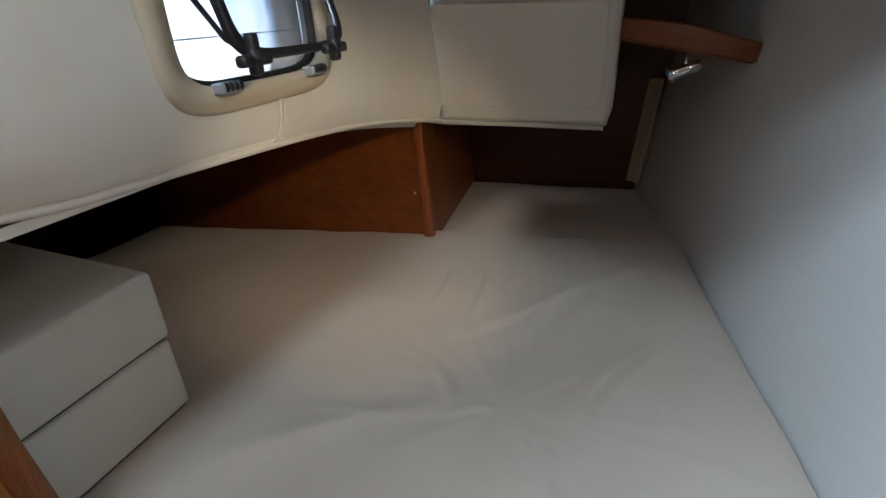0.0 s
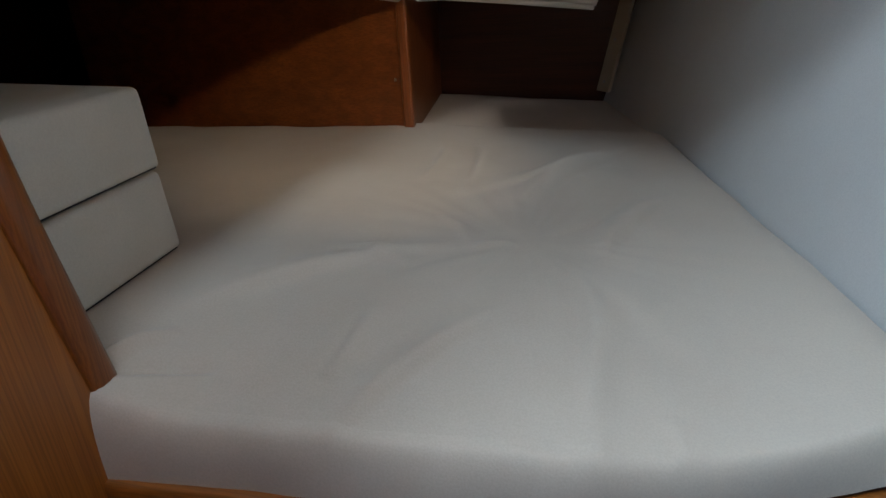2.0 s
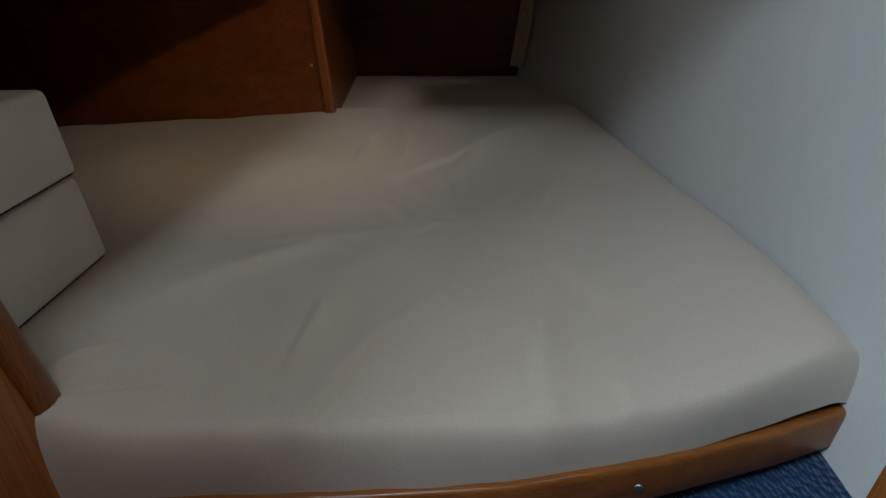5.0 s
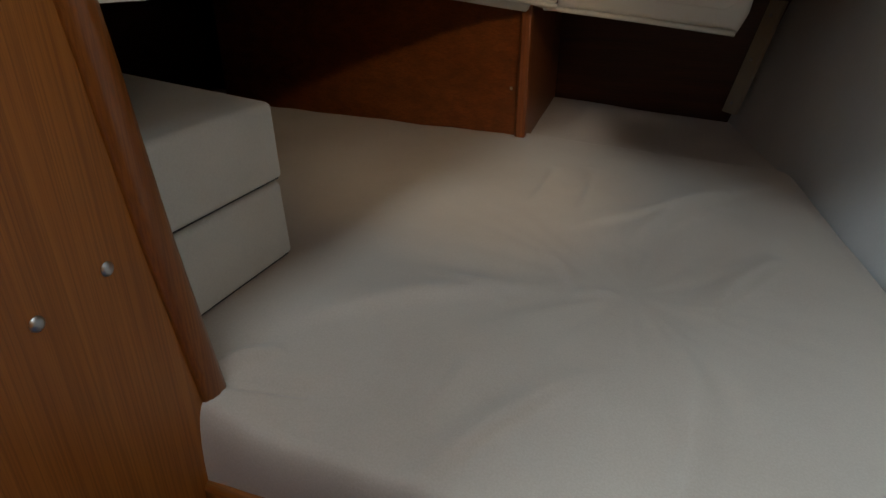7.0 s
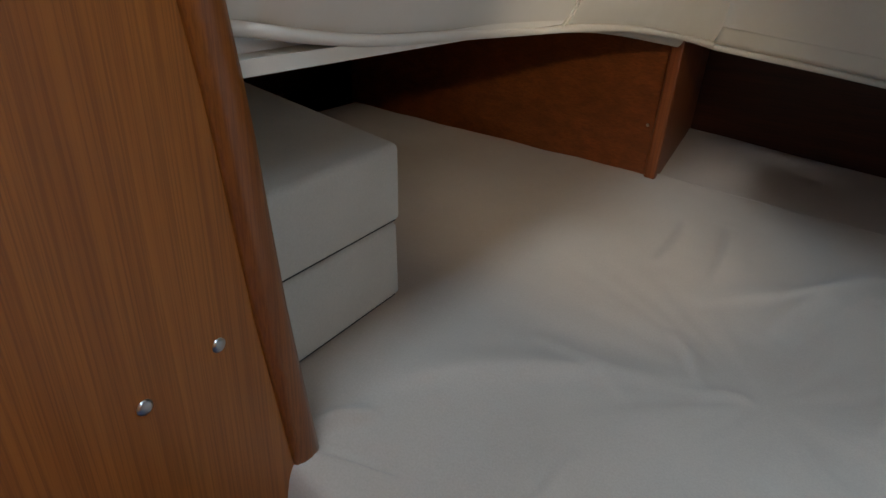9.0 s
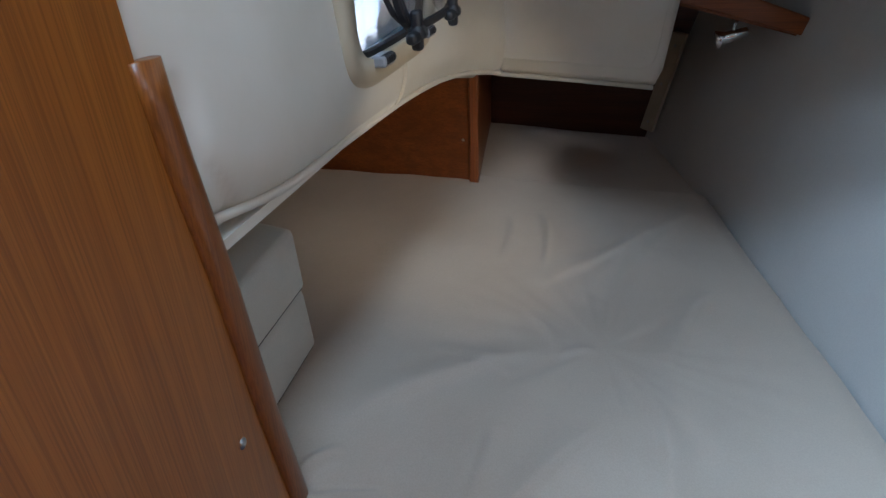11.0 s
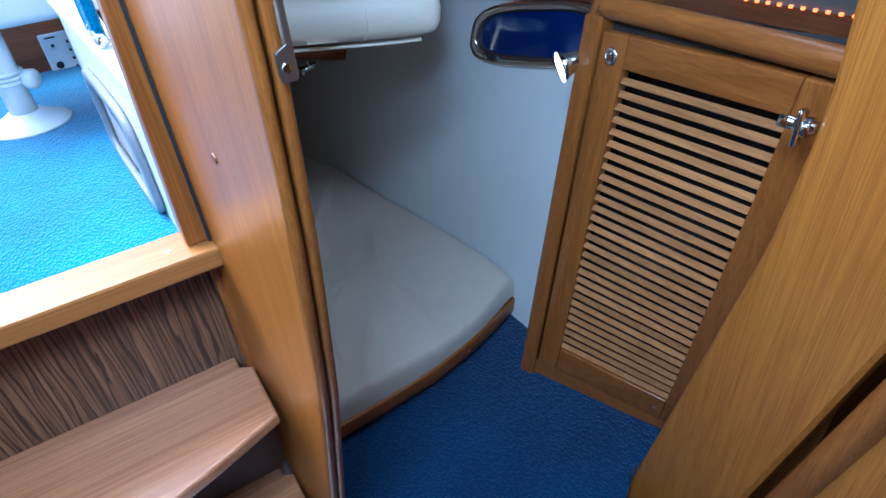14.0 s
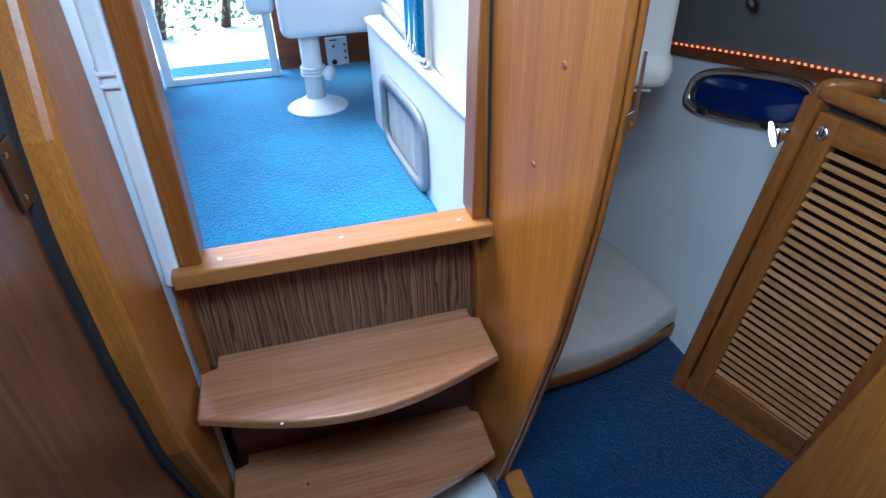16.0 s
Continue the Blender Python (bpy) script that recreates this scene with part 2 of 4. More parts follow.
def sheet(rows, thick=0.0):
    """A grid of places as a surface; thick pushes a copy back along the normals."""
    bm = bmesh.new()
    g = [[bm.verts.new(p) for p in r] for r in rows]
    for i in range(len(g) - 1):
        for j in range(len(g[0]) - 1):
            bm.faces.new((g[i][j], g[i][j + 1], g[i + 1][j + 1], g[i + 1][j]))
    if thick:
        bmesh.ops.recalc_face_normals(bm, faces=bm.faces)
        bmesh.ops.solidify(bm, geom=list(bm.faces), thickness=thick)
    return bm


def smooth_line(pts, n):
    """Catmull-Rom through the places, n steps to a stretch."""
    p = [Vector(q) for q in pts]
    p = [2 * p[0] - p[1]] + p + [2 * p[-1] - p[-2]]
    out = []
    for i in range(1, len(p) - 2):
        for k in range(n):
            t = k / n
            a, b, c, d = p[i - 1 : i + 3]
            out.append(0.5 * (2 * b + (c - a) * t + (2 * a - 5 * b + 4 * c - d) * t**2 + (3 * b - a - 3 * c + d) * t**3))
    return out + [p[-2]]


def tube(pts, r, n=10, flat=1.0, up=(0, 0, 1)):
    """A round bar along the places, with closed ends."""
    bm = bmesh.new()
    rings = []
    pts = [Vector(p) for p in pts]
    for i, p in enumerate(pts):
        d = (pts[min(i + 1, len(pts) - 1)] - pts[max(i - 1, 0)]).normalized()
        ref = Vector(up) if abs(d.dot(Vector(up))) < 0.95 else Vector((1, 0, 0))
        s = d.cross(ref).normalized()
        u = s.cross(d)
        rr = r[i] if isinstance(r, (list, tuple)) else r
        rings.append([bm.verts.new(p + rr * (math.cos(a) * s + flat * math.sin(a) * u)) for a in (2 * math.pi * k / n for k in range(n))])
    for a, b in zip(rings, rings[1:]):
        for k in range(n):
            bm.faces.new((a[k], a[(k + 1) % n], b[(k + 1) % n], b[k]))
    bm.faces.new(rings[0][::-1])
    bm.faces.new(rings[-1])
    return bm


def lathe(at, axis, profile, n=20):
    """A turned body: profile of (distance along the axis, radius)."""
    a = Vector(axis).normalized()
    return tube_rings(Vector(at), a, profile, n)


def tube_rings(at, a, profile, n):
    ref = Vector((0, 0, 1)) if abs(a.z) < 0.9 else Vector((1, 0, 0))
    s = a.cross(ref).normalized()
    u = s.cross(a)
    bm = bmesh.new()
    rings = [[bm.verts.new(at + a * h + max(r, 1e-4) * (math.cos(t) * s + math.sin(t) * u)) for t in (2 * math.pi * k / n for k in range(n))] for h, r in profile]
    for p, q in zip(rings, rings[1:]):
        for k in range(n):
            bm.faces.new((p[k], p[(k + 1) % n], q[(k + 1) % n], q[k]))
    bm.faces.new(rings[0][::-1])
    bm.faces.new(rings[-1])
    return bm


def join(*bms):
    """Several bodies of one and the same part in one bmesh."""
    out = bms[0]
    for b in bms[1:]:
        me = bpy.data.meshes.new("tmp")
        b.to_mesh(me)
        b.free()
        out.from_mesh(me)
        bpy.data.meshes.remove(me)
    return out


def oval(cy, cz, ry, rz, n=32, power=4.0):
    """A rounded rectangle as (across, up) places."""
    out = []
    for k in range(n):
        t = 2 * math.pi * k / n
        c, s = math.cos(t), math.sin(t)
        out.append((cy + ry * math.copysign(abs(c) ** (2 / power), c), cz + rz * math.copysign(abs(s) ** (2 / power), s)))
    return out


def ring_frame(place, outer, inner, depth):
    """A frame between two outlines; place(a, b, d) turns flat places into the world."""
    bm = bmesh.new()
    n = len(outer)
    loops = [[bm.verts.new(place(*p, d)) for p in o] for o, d in ((outer, 0), (outer, depth * 0.7), ([(0.85 * a[0] + 0.15 * b[0], 0.85 * a[1] + 0.15 * b[1]) for a, b in zip(outer, inner)], depth), (inner, depth), (inner, 0))]
    for p, q in zip(loops, loops[1:] + loops[:1]):
        for k in range(n):
            bm.faces.new((p[k], p[(k + 1) % n], q[(k + 1) % n], q[k]))
    return bm


# ---- the boat's large forms ----
FLOOR, CEIL = 0.04, 1.78


def interp(x, xs, ys):
    return float(np.interp(x, xs, ys))


def hull_x(y, z):
    """The leaning hull side."""
    return interp(y, [-3, -0.5, -0.1, 0.03, 0.3, 0.65, 0.95, 1.28, 1.82, 2.2], [1.5, 1.45, 1.22, 1.15, 1.145, 1.085, 1.025, 0.972, 0.835, 0.73]) + 0.27 * (z - 0.2)


def front_y(x):
    """The front edge of the berth."""
    return -0.005 + interp(x, [-1, 0.3, 0.45, 0.6, 0.75, 0.9, 1.03, 1.2], [0.128, 0.128, 0.139, 0.146, 0.158, 0.190, 0.24, 0.315])


ys = np.linspace(-0.55, 1.95, 30)
hull = sheet([[(hull_x(y, z), y, z) for y in ys] for z in np.linspace(-0.05, 1.02, 16)], 0.0)
solo("wall_hull", join(hull, sheet([[(hull_x(y, z) + 0.04, y, z) for y in ys] for z in (-0.05, 1.02)])), liner_mat, "pale grey fabric-lined sloping hull side", "wall", "structure", smooth=True)
solo("floor_cabin", prism([(0.32, 0.45, FLOOR), (1.25, 0.45, FLOOR), (1.25, -0.31, FLOOR), (0.99, -0.345, FLOOR), (0.965, -0.372, FLOOR), (0.90, -0.408, FLOOR), (0.86, -0.62, FLOOR), (0.32, -0.62, FLOOR)], (0, 0, -0.05)), carpet_in, "navy blue ribbed carpet on the cabin floor", "floor", "structure")
solo("floor_saloon", brick(-1.6, 1.6, -3.2, 0.04, -0.22, -0.17), carpet_in, "blue carpeted saloon floor", "floor", "structure")
solo("floor_cockpit", join(brick(-0.62, 0.284, 0.066, 1.016, 0.64, 0.68), brick(-0.62, 0.325, 1.016, 1.95, 0.64, 0.68)), carpet_out, "bright blue looped carpet on the cockpit floor", "floor", "structure")

# wood behind the berth, its dark tone carrying the recess's shade
solo("wall_berth_end", join(brick(-1.2, 0.33, 1.83, 1.87, 0.05, 0.62), brick(0.33, 1.2, 1.83, 1.87, 0.05, 1.0)), wood_dark, "mahogany panel at the end of the berth, darkened for shade", "wall", "structure")
solo("wall_berth_side", brick(-1.24, -1.2, -0.05, 1.87, 0.0, 0.62), wood_dark, "wooden side of the berth locker, darkened for shade", "wall", "structure")
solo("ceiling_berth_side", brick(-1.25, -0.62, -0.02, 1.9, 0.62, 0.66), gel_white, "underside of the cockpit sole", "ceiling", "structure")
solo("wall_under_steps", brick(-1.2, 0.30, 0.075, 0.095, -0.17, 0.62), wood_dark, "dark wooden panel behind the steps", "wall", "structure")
# wooden boxing on the berth
bx = [(0.352, 1.205), (-0.60, 1.36), (-0.60, 1.83), (0.29, 1.83)]
boxing = thing("berth_boxing", (0, 1.5, 0.2), "reddish varnished wooden boxing standing on the berth", "boxing")
part("front_panel", prism([(0.345, 1.207, 0.15), (-0.75, 1.385, 0.15), (-0.75, 1.385, 0.60), (0.345, 1.207, 0.60)], (0.003, 0.018, 0), 0.002), wood_red_x, boxing)
part("side_panel", prism([(0.345, 1.228, 0.15), (0.278, 1.828, 0.15), (0.278, 1.828, 0.60), (0.345, 1.228, 0.60)], (-0.018, -0.002, 0), 0.002), wood_red, boxing)
part("corner_post", hexa([(0.328, 1.196, 0.15), (0.354, 1.196, 0.15), (0.352, 1.226, 0.15), (0.326, 1.226, 0.15), (0.328, 1.196, 0.60), (0.354, 1.196, 0.60), (0.352, 1.226, 0.60), (0.326, 1.226, 0.60)], 0.005), wood_red, boxing)
part("screw", lathe((0.31, 1.211, 0.345), (-0.16, -1, 0), [(0, 0.004), (0.0015, 0.003)], 10), steel_mat, boxing)

# ---- berth ----
RIDGES = [
    (0.5453, 0.08868, 0.6917, 0.3743, 0.012, 0.00912),
    (0.8159, 0.5272, 0.9001, 0.7969, 0.016, 0.0152),
    (0.5531, 0.6233, 0.6299, 0.5247, 0.01, 0.005),
    (0.6243, 0.5023, 0.6867, 0.5517, 0.009, 0.005),
    (0.7936, 0.202, 0.8154, 0.086, 0.009, 0.00912),
    (0.86, 0.2335, 0.892, 0.07548, 0.01, 0.01064),
    (0.9143, 0.2099, 0.9447, 0.1201, 0.009, 0.00912),
    (0.7412, 0.1476, 0.7528, 0.03445, 0.01, 0.00912),
    (0.6622, 0.1421, 0.6738, 0.06385, 0.01, 0.0076),
    (0.71, 0.7069, 0.813, 1.036, 0.018, 0.01064),
    (0.4632, 1.024, 0.4878, 0.805, 0.014, 0.0076),
    (0.5284, 1.067, 0.5835, 0.777, 0.014, 0.00912),
    (0.3006, 0.1671, 0.3484, 0.2439, 0.008, 0.01064),
    (0.3143, 0.1571, 0.4158, 0.2079, 0.007, -0.00912),
    (0.5408, 0.3327, 0.5292, 0.2123, 0.01, 0.00608),
    (0.7594, 0.481, 0.7956, 0.1649, 0.014, 0.00912),
    (0.3258, 0.2603, 0.6172, 0.5547, 0.018, 0.00912),
    (0.6805, 0.6688, 0.8835, 1.179, 0.02, 0.01064),
    (0.5757, 0.7082, 0.8033, 0.9518, 0.02, 0.0076),
    (0.4119, 0.4769, 0.5671, 0.4451, 0.014, 0.00608),
]


def ridge(x, y):
    h = 0.0
    for x0, y0, x1, y1, w, a in RIDGES:
        dx, dy = x1 - x0, y1 - y0
        t = min(1.0, max(0.0, ((x - x0) * dx + (y - y0) * dy) / (dx * dx + dy * dy)))
        bend = 0.06 * math.sin(3.0 * t + 40 * w) * math.hypot(dx, dy)
        n = math.hypot(dx, dy)
        ex, ey = x - x0 - t * dx + bend * dy / n, y - y0 - t * dy - bend * dx / n
        side = (ex * dy - ey * dx) / n
        w2 = w * (0.7 if side > 0 else 1.7)
        h += 1.3 * a * (1 - (2 * t - 1) ** 2) * math.exp(-(ex * ex + ey * ey) / w2**2)
    return h


def pulled(x, y):
    """Folds that run out from where the sheet was pressed down."""
    dx, dy = x - 0.70, y - 0.56
    r = math.hypot(dx, dy) + 1e-6
    fold = noise.noise((dx / r * 3.2, dy / r * 3.2, r * 1.1)) + 0.5 * noise.noise((dx / r * 7, dy / r * 7, 5 + r * 2))
    return 0.0038 * fold * min(1.0, r / 0.12) * math.exp(-((r - 0.2) ** 2) / 0.09) - 0.002 * math.exp(-(r**2) / 0.02)


def bed_z(x, y):
    soft = 0.006 * noise.noise((x * 3.1, y * 3.1, 0.3)) + 0.003 * noise.noise((x * 9, y * 7, 2.0))
    dip = 0.038 * max(0.0, 1 - (y - front_y(x)) / 0.30) ** 1.7 * interp(x, [0.26, 0.42, 0.88, 1.08], [0, 1, 1, 0.3])
    return 0.232 - 0.055 * max(0.0, x - 0.3) - 0.008 * interp(x, [0.22, 0.36], [1, 0]) - dip + soft + (ridge(x, y) + pulled(x, y)) * min(1.0, 0.35 + max(0.0, y - front_y(x)) / 0.10)


def berth_mattress():
    rows = []
    nx, ny = 250, 210
    for j in range(-9, ny + 1):
        row = []
        for i in range(nx + 1):
            u = i / nx
            y = 0.2
            for _ in range(4):
                x1 = hull_x(y, 0.2) - 0.012
                x = -0.6 + (x1 + 0.6) * u ** 0.65
                y0, y1 = front_y(x) + 0.012, interp(x, [0.3, 1.0], [1.24, 1.30])
                v = max(j, 0) / ny
                y = y0 + 0.010 + (y1 - y0 - 0.010) * v ** 1.3
            z = bed_z(x, y)
            if j < 0:
                a = min(1.0, -j / 8) * math.pi / 2
                y -= 0.024 * math.sin(a) ** 0.8
                z += (0.124 - z) * (1 - math.cos(a)) ** 1.3 - max(0, -j - 8) * 0.012
                y += 0.004 * noise.noise((x * 14, z * 9, 0))
            corner = max(0.0, u - 0.965) / 0.035
            z -= 0.012 * corner**2 * max(0.0, 1 - v * 5) + 0.008 * corner**2
            row.append((x, y, z))
        rows.append(row)
    last = rows[-1]
    for k in range(1, 4):
        rows.append([(x, y + 0.006 * min(k, 2), z - 0.012 * k) for x, y, z in last])
    return sheet(rows)


mattress = thing("mattress", (0.6, 0.6, 0.13), "berth mattress under a creased cream cotton sheet", "mattress")
part("fitted_sheet", berth_mattress(), sheet_mat, mattress, smooth=True)
part("core", prism([(-0.6, 0.16, 0.12), (0.45, 0.16, 0.12), (0.75, 0.185, 0.12), (1.0, 0.275, 0.12), (1.09, 0.32, 0.12), (0.95, 1.27, 0.12), (-0.6, 1.2, 0.12)], (0, 0, 0.035)), curtain_mat, mattress, "grey foam edge under the sheet")
infill = [[(x, y, 0.207 - 0.055 * (x - 0.3) + 0.004 * noise.noise((x * 4, y * 4, 7)) - 0.02 * max(0, (abs(2 * (y - 1.285) / 0.55 - 1) - 0.93) / 0.07)) for x in np.linspace(0.2, hull_x(y, 0.2) - 0.008, 24)] for y in np.linspace(1.285, 1.835, 24)]
solo("infill_cushion", sheet(infill), sheet_mat, "flat cream-covered infill cushion at the berth's far end", "cushion", smooth=True)
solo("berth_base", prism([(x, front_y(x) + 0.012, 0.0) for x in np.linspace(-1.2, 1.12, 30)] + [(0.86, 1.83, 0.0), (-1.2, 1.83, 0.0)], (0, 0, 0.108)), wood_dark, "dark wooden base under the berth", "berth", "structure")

solo("trim_floor_corner", brick(0.356, 0.394, 0.075, 0.118, FLOOR - 0.005, 0.0655, 0.005), gel_white, "white moulded corner on the cabin floor beside the partition", "trim", "structure")
board_pts = [(x, front_y(x), 0.0) for x in np.linspace(0.31, 1.135, 26)]
rows = []
for dy, z in ((0.012, 0.1145), (0.0, 0.1155), (-0.0065, 0.115), (-0.009, 0.1138), (-0.0103, 0.111), (-0.0108, 0.107), (-0.0105, 0.090), (-0.010, 0.070), (-0.008, 0.067), (0.012, 0.066)):
    rows.append([(x, y + dy, z - 0.018 * max(0, (x - 0.9) / 0.23)) for x, y, _ in board_pts])
rows.append(rows[0])
board = thing("berth_front_board", (0.7, 0.15, FLOOR), "curved varnished teak board along the berth's front edge", "bed board")
bm = sheet(rows)
bmesh.ops.remove_doubles(bm, verts=bm.verts, dist=1e-5)
bmesh.ops.holes_fill(bm, edges=bm.edges)
part("board", bm, wood_x, board, smooth=True)
for x in (0.42, 0.88):
    part("screw", lathe((x, front_y(x) - 0.0105, 0.088), (0, -1, 0), [(0, 0.005), (0.0015, 0.004)], 10), steel_mat, board)

# stacked cushions
def stacked_cushion(z0, z1, taper):
    o = [(0.207, 0.445), (0.222, 0.13), (0.10, 0.11), (-0.33, 0.11), (-0.33, 0.56)]
    low = [(x + (taper if i < 2 else 0), y + (taper * 0.3 if i == 0 else 0), z0) for i, (x, y) in enumerate(o)]
    bm = bmesh.new()
    a = [bm.verts.new(p) for p in low]
    b = [bm.verts.new((x, y, z1)) for x, y in o]
    bm.faces.new(a[::-1])
    bm.faces.new(b)
    for i in range(5):
        bm.faces.new((a[i], a[(i + 1) % 5], b[(i + 1) % 5], b[i]))
    return soften(bm, 0.011, 3)


for z0, z1, tp, lab in ((0.226, 0.342, 0.006, "grey-beige suede cushion lying on the berth"), (0.345, 0.455, 0.004, "grey-beige suede cushion stacked on another")):
    c = thing("back_cushion", (0, 0.3, z0), lab, "cushion", "stacked cushions")
    part("cover", stacked_cushion(z0, z1, tp), cushion_mat, c, smooth=True)
    part("piping", tube([(0.203 + tp, 0.436, z0 + 0.003), (0.217 + tp, 0.145, z0 + 0.003), (0.15, 0.122, z0 + 0.003)], 0.0016, 6), black_plastic, c, "dark seam piping")

# ---- padded cockpit moulding over the berth ----
def pad_rows(path, profile, n=8):
    """Runs a profile (out, up) along a path of (x, y, bottom height, top height) with outward directions."""
    line = smooth_line([(p[0], p[1], p[2]) for p in path], n)
    tops = smooth_line([(p[3], 0, 0) for p in path], n)
    rows = []
    for i, p in enumerate(line):
        d = (line[min(i + 1, len(line) - 1)] - line[max(i - 1, 0)])
        d.z = 0
        d.normalize()
        nrm = Vector((d.y, -d.x, 0))
        top = tops[i].x
        rows.append([(p.x + nrm.x * o, p.y + nrm.y * o, p.z + (top - p.z) * u) for o, u in profile])
    return rows


PROFILE = [(-0.40, 0.0), (-0.05, -0.01), (-0.012, -0.006), (0.0, 0.01), (0.010, 0.05), (0.018, 0.12), (0.020, 0.25), (0.014, 0.45), (0.004, 0.7), (-0.004, 1.0)]
pad = thing("padded_moulding", (0.3, 0.7, 0.6), "cream vinyl padded side of the cockpit moulding", "padding")
side_path = [(0.306, 0.06, 0.640, 1.02), (0.311, 0.12, 0.633, 1.02), (0.318, 0.25, 0.614, 1.02), (0.315, 0.45, 0.603, 1.0), (0.315, 0.70, 0.59, 0.98), (0.325, 0.88, 0.578, 0.96), (0.338, 1.0, 0.565, 0.95), (0.36, 1.09, 0.552, 0.93), (0.412, 1.166, 0.538, 0.92)]
WIN = (0.445, 0.815, 0.695, 0.895)  # the opening port: y from, y to, z from, z to


def in_window(y, z, grow=0.0):
    cy, cz = (WIN[0] + WIN[1]) / 2, (WIN[2] + WIN[3]) / 2
    ry, rz = (WIN[1] - WIN[0]) / 2 + grow, (WIN[3] - WIN[2]) / 2 + grow
    return abs((y - cy) / ry) ** 4 + abs((z - cz) / rz) ** 4 < 1


def pucker(p):
    """The vinyl drawn in beside the partition, where it was gathered."""
    x, y, z = p
    if x > 0.25 and y < 0.4:
        x -= 0.013 * math.exp(-(((y - 0.105) / 0.018) ** 2 + ((z - 0.735) / 0.03) ** 2))
        t = min(1.0, max(0.0, (0.715 - z) / 0.075))
        off = y - (0.10 + 0.05 * t)
        x -= 0.007 * math.exp(-((off / 0.010) ** 2)) * (1 if 0.62 < z < 0.72 else 0)
        x += 0.004 * noise.noise((y * 16, z * 11, 3.0)) * max(0.0, 1 - (y - 0.06) / 0.3)
    return (x, y, z)


rows = pad_rows(side_path, PROFILE, 14)
fine_rows = []
for r in rows:
    fine_rows.append([pucker(p) for p in smooth_line(r, 4)])
bm = sheet(fine_rows)
cut = [f for f in bm.faces if in_window(f.calc_center_median().y, f.calc_center_median().z, 0.006) and f.calc_center_median().x > 0.2]
bmesh.ops.delete(bm, geom=cut, context="FACES")
part("side_padding", bm, vinyl_mat, pad, smooth=True)
edge_line = [(p[0] + 0.002, p[1], p[2] - 0.004) for p in [r[3] for r in rows]]
part("piping", tube(edge_line, 0.0055, 8), vinyl_mat, pad, "rolled vinyl piping along the lower edge", smooth=True)
for off in (0.0, 0.011):
    seam = [(0.318 + o + 0.0015, 0.655 + off - 0.05 * max(0, 0.12 - u), 0.593 + 0.4 * u) for o, u in ((0.0, 0.01), (0.010, 0.05), (0.018, 0.12), (0.0195, 0.19), (0.020, 0.25))]
    part("seam", tube(smooth_line(seam, 4), 0.0016, 6), vinyl_mat, pad, "stitched double seam")
under_line = [(p[0] - 0.066, p[1], p[2] - 0.002) for p in [r[3] for r in rows]]
part("underside_roll", tube(under_line, 0.017, 10), vinyl_mat, pad, "rolled vinyl underside", smooth=True)
part("underside", brick(-1.19, 0.32, 0.10, 1.2, 0.60, 0.612), vinyl_mat, pad)

# boxed part with the screwed panel
boxed = thing("padded_box", (0.6, 1.25, 0.52), "cream vinyl box with a screwed access panel under the cockpit seat", "padding")
face = [(0.412, 1.178, 0.533), (0.785, 1.243, 0.492), (0.800, 1.243, 0.53), (0.825, 1.235, 0.765), (0.825, 1.235, 0.93), (0.412, 1.168, 0.93)]
part("body", prism(face, (-0.03, 0.58, 0.02), 0.016, 3), vinyl_mat, boxed, smooth=True)
panel = part("access_panel", prism([(0.402, 1.165, 0.572), (0.752, 1.226, 0.538), (0.772, 1.228, 0.55), (0.780, 1.2285, 0.575), (0.795, 1.222, 0.745), (0.790, 1.2205, 0.76), (0.402, 1.155, 0.79)], (-0.001, 0.006, 0), 0.0015), vinyl_mat, boxed)
for sx, sz in ((0.415, 0.592), (0.748, 0.562), (0.768, 0.738), (0.415, 0.775)):
    part("screw_cap", lathe((sx, 1.1665 + (sx - 0.402) * 0.174 - 0.05 * (sz - 0.57), sz), (0.17, -1, 0), [(0, 0.0055), (0.002, 0.005), (0.0035, 0.003)], 12), vinyl_mat, panel)
part("lower_roll", tube([(0.35, 1.15, 0.548), (0.42, 1.176, 0.531), (0.60, 1.209, 0.512), (0.78, 1.24, 0.491)], 0.006, 8), vinyl_mat, boxed, smooth=True)
part("light_strip", brick(0.36, 0.50, 1.26, 1.30, 0.520, 0.535, 0.004), gel_white, boxed, "white strip under the box")

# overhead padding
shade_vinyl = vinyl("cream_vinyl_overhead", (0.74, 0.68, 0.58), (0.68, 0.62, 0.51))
over = thing("overhead_padding", (0.7, 0.5, 0.95), "cream vinyl padded front of the cockpit seat overhead", "padding")
O_PATH = [(0.335, 0.66, 0.955, 1.8), (0.50, 0.565, 0.945, 1.8), (0.68, 0.48, 0.938, 1.8), (0.84, 0.41, 0.932, 1.8), (0.935, 0.372, 0.93, 1.8), (0.972, 0.385, 0.93, 1.8), (0.985, 0.45, 0.93, 1.8), (0.99, 0.7, 0.94, 1.8), (0.98, 1.3, 0.95, 1.8)]
O_PROF = [(-0.30, 0.02), (-0.04, 0.0), (-0.01, -0.002), (0.006, 0.006), (0.016, 0.025), (0.020, 0.055), (0.016, 0.085), (0.006, 0.10), (0.004, 0.12), (0.006, 0.3), (0.004, 1.0)]
part("roll", sheet(pad_rows(O_PATH, O_PROF, 8)), shade_vinyl, over, smooth=True)
flange = [(p[0], p[1] + 0.012, p[2] - 0.012) for p in O_PATH[:5]]
part("flange", tube(smooth_line(flange, 6), 0.007, 8, 0.6), shade_vinyl, over, smooth=True)
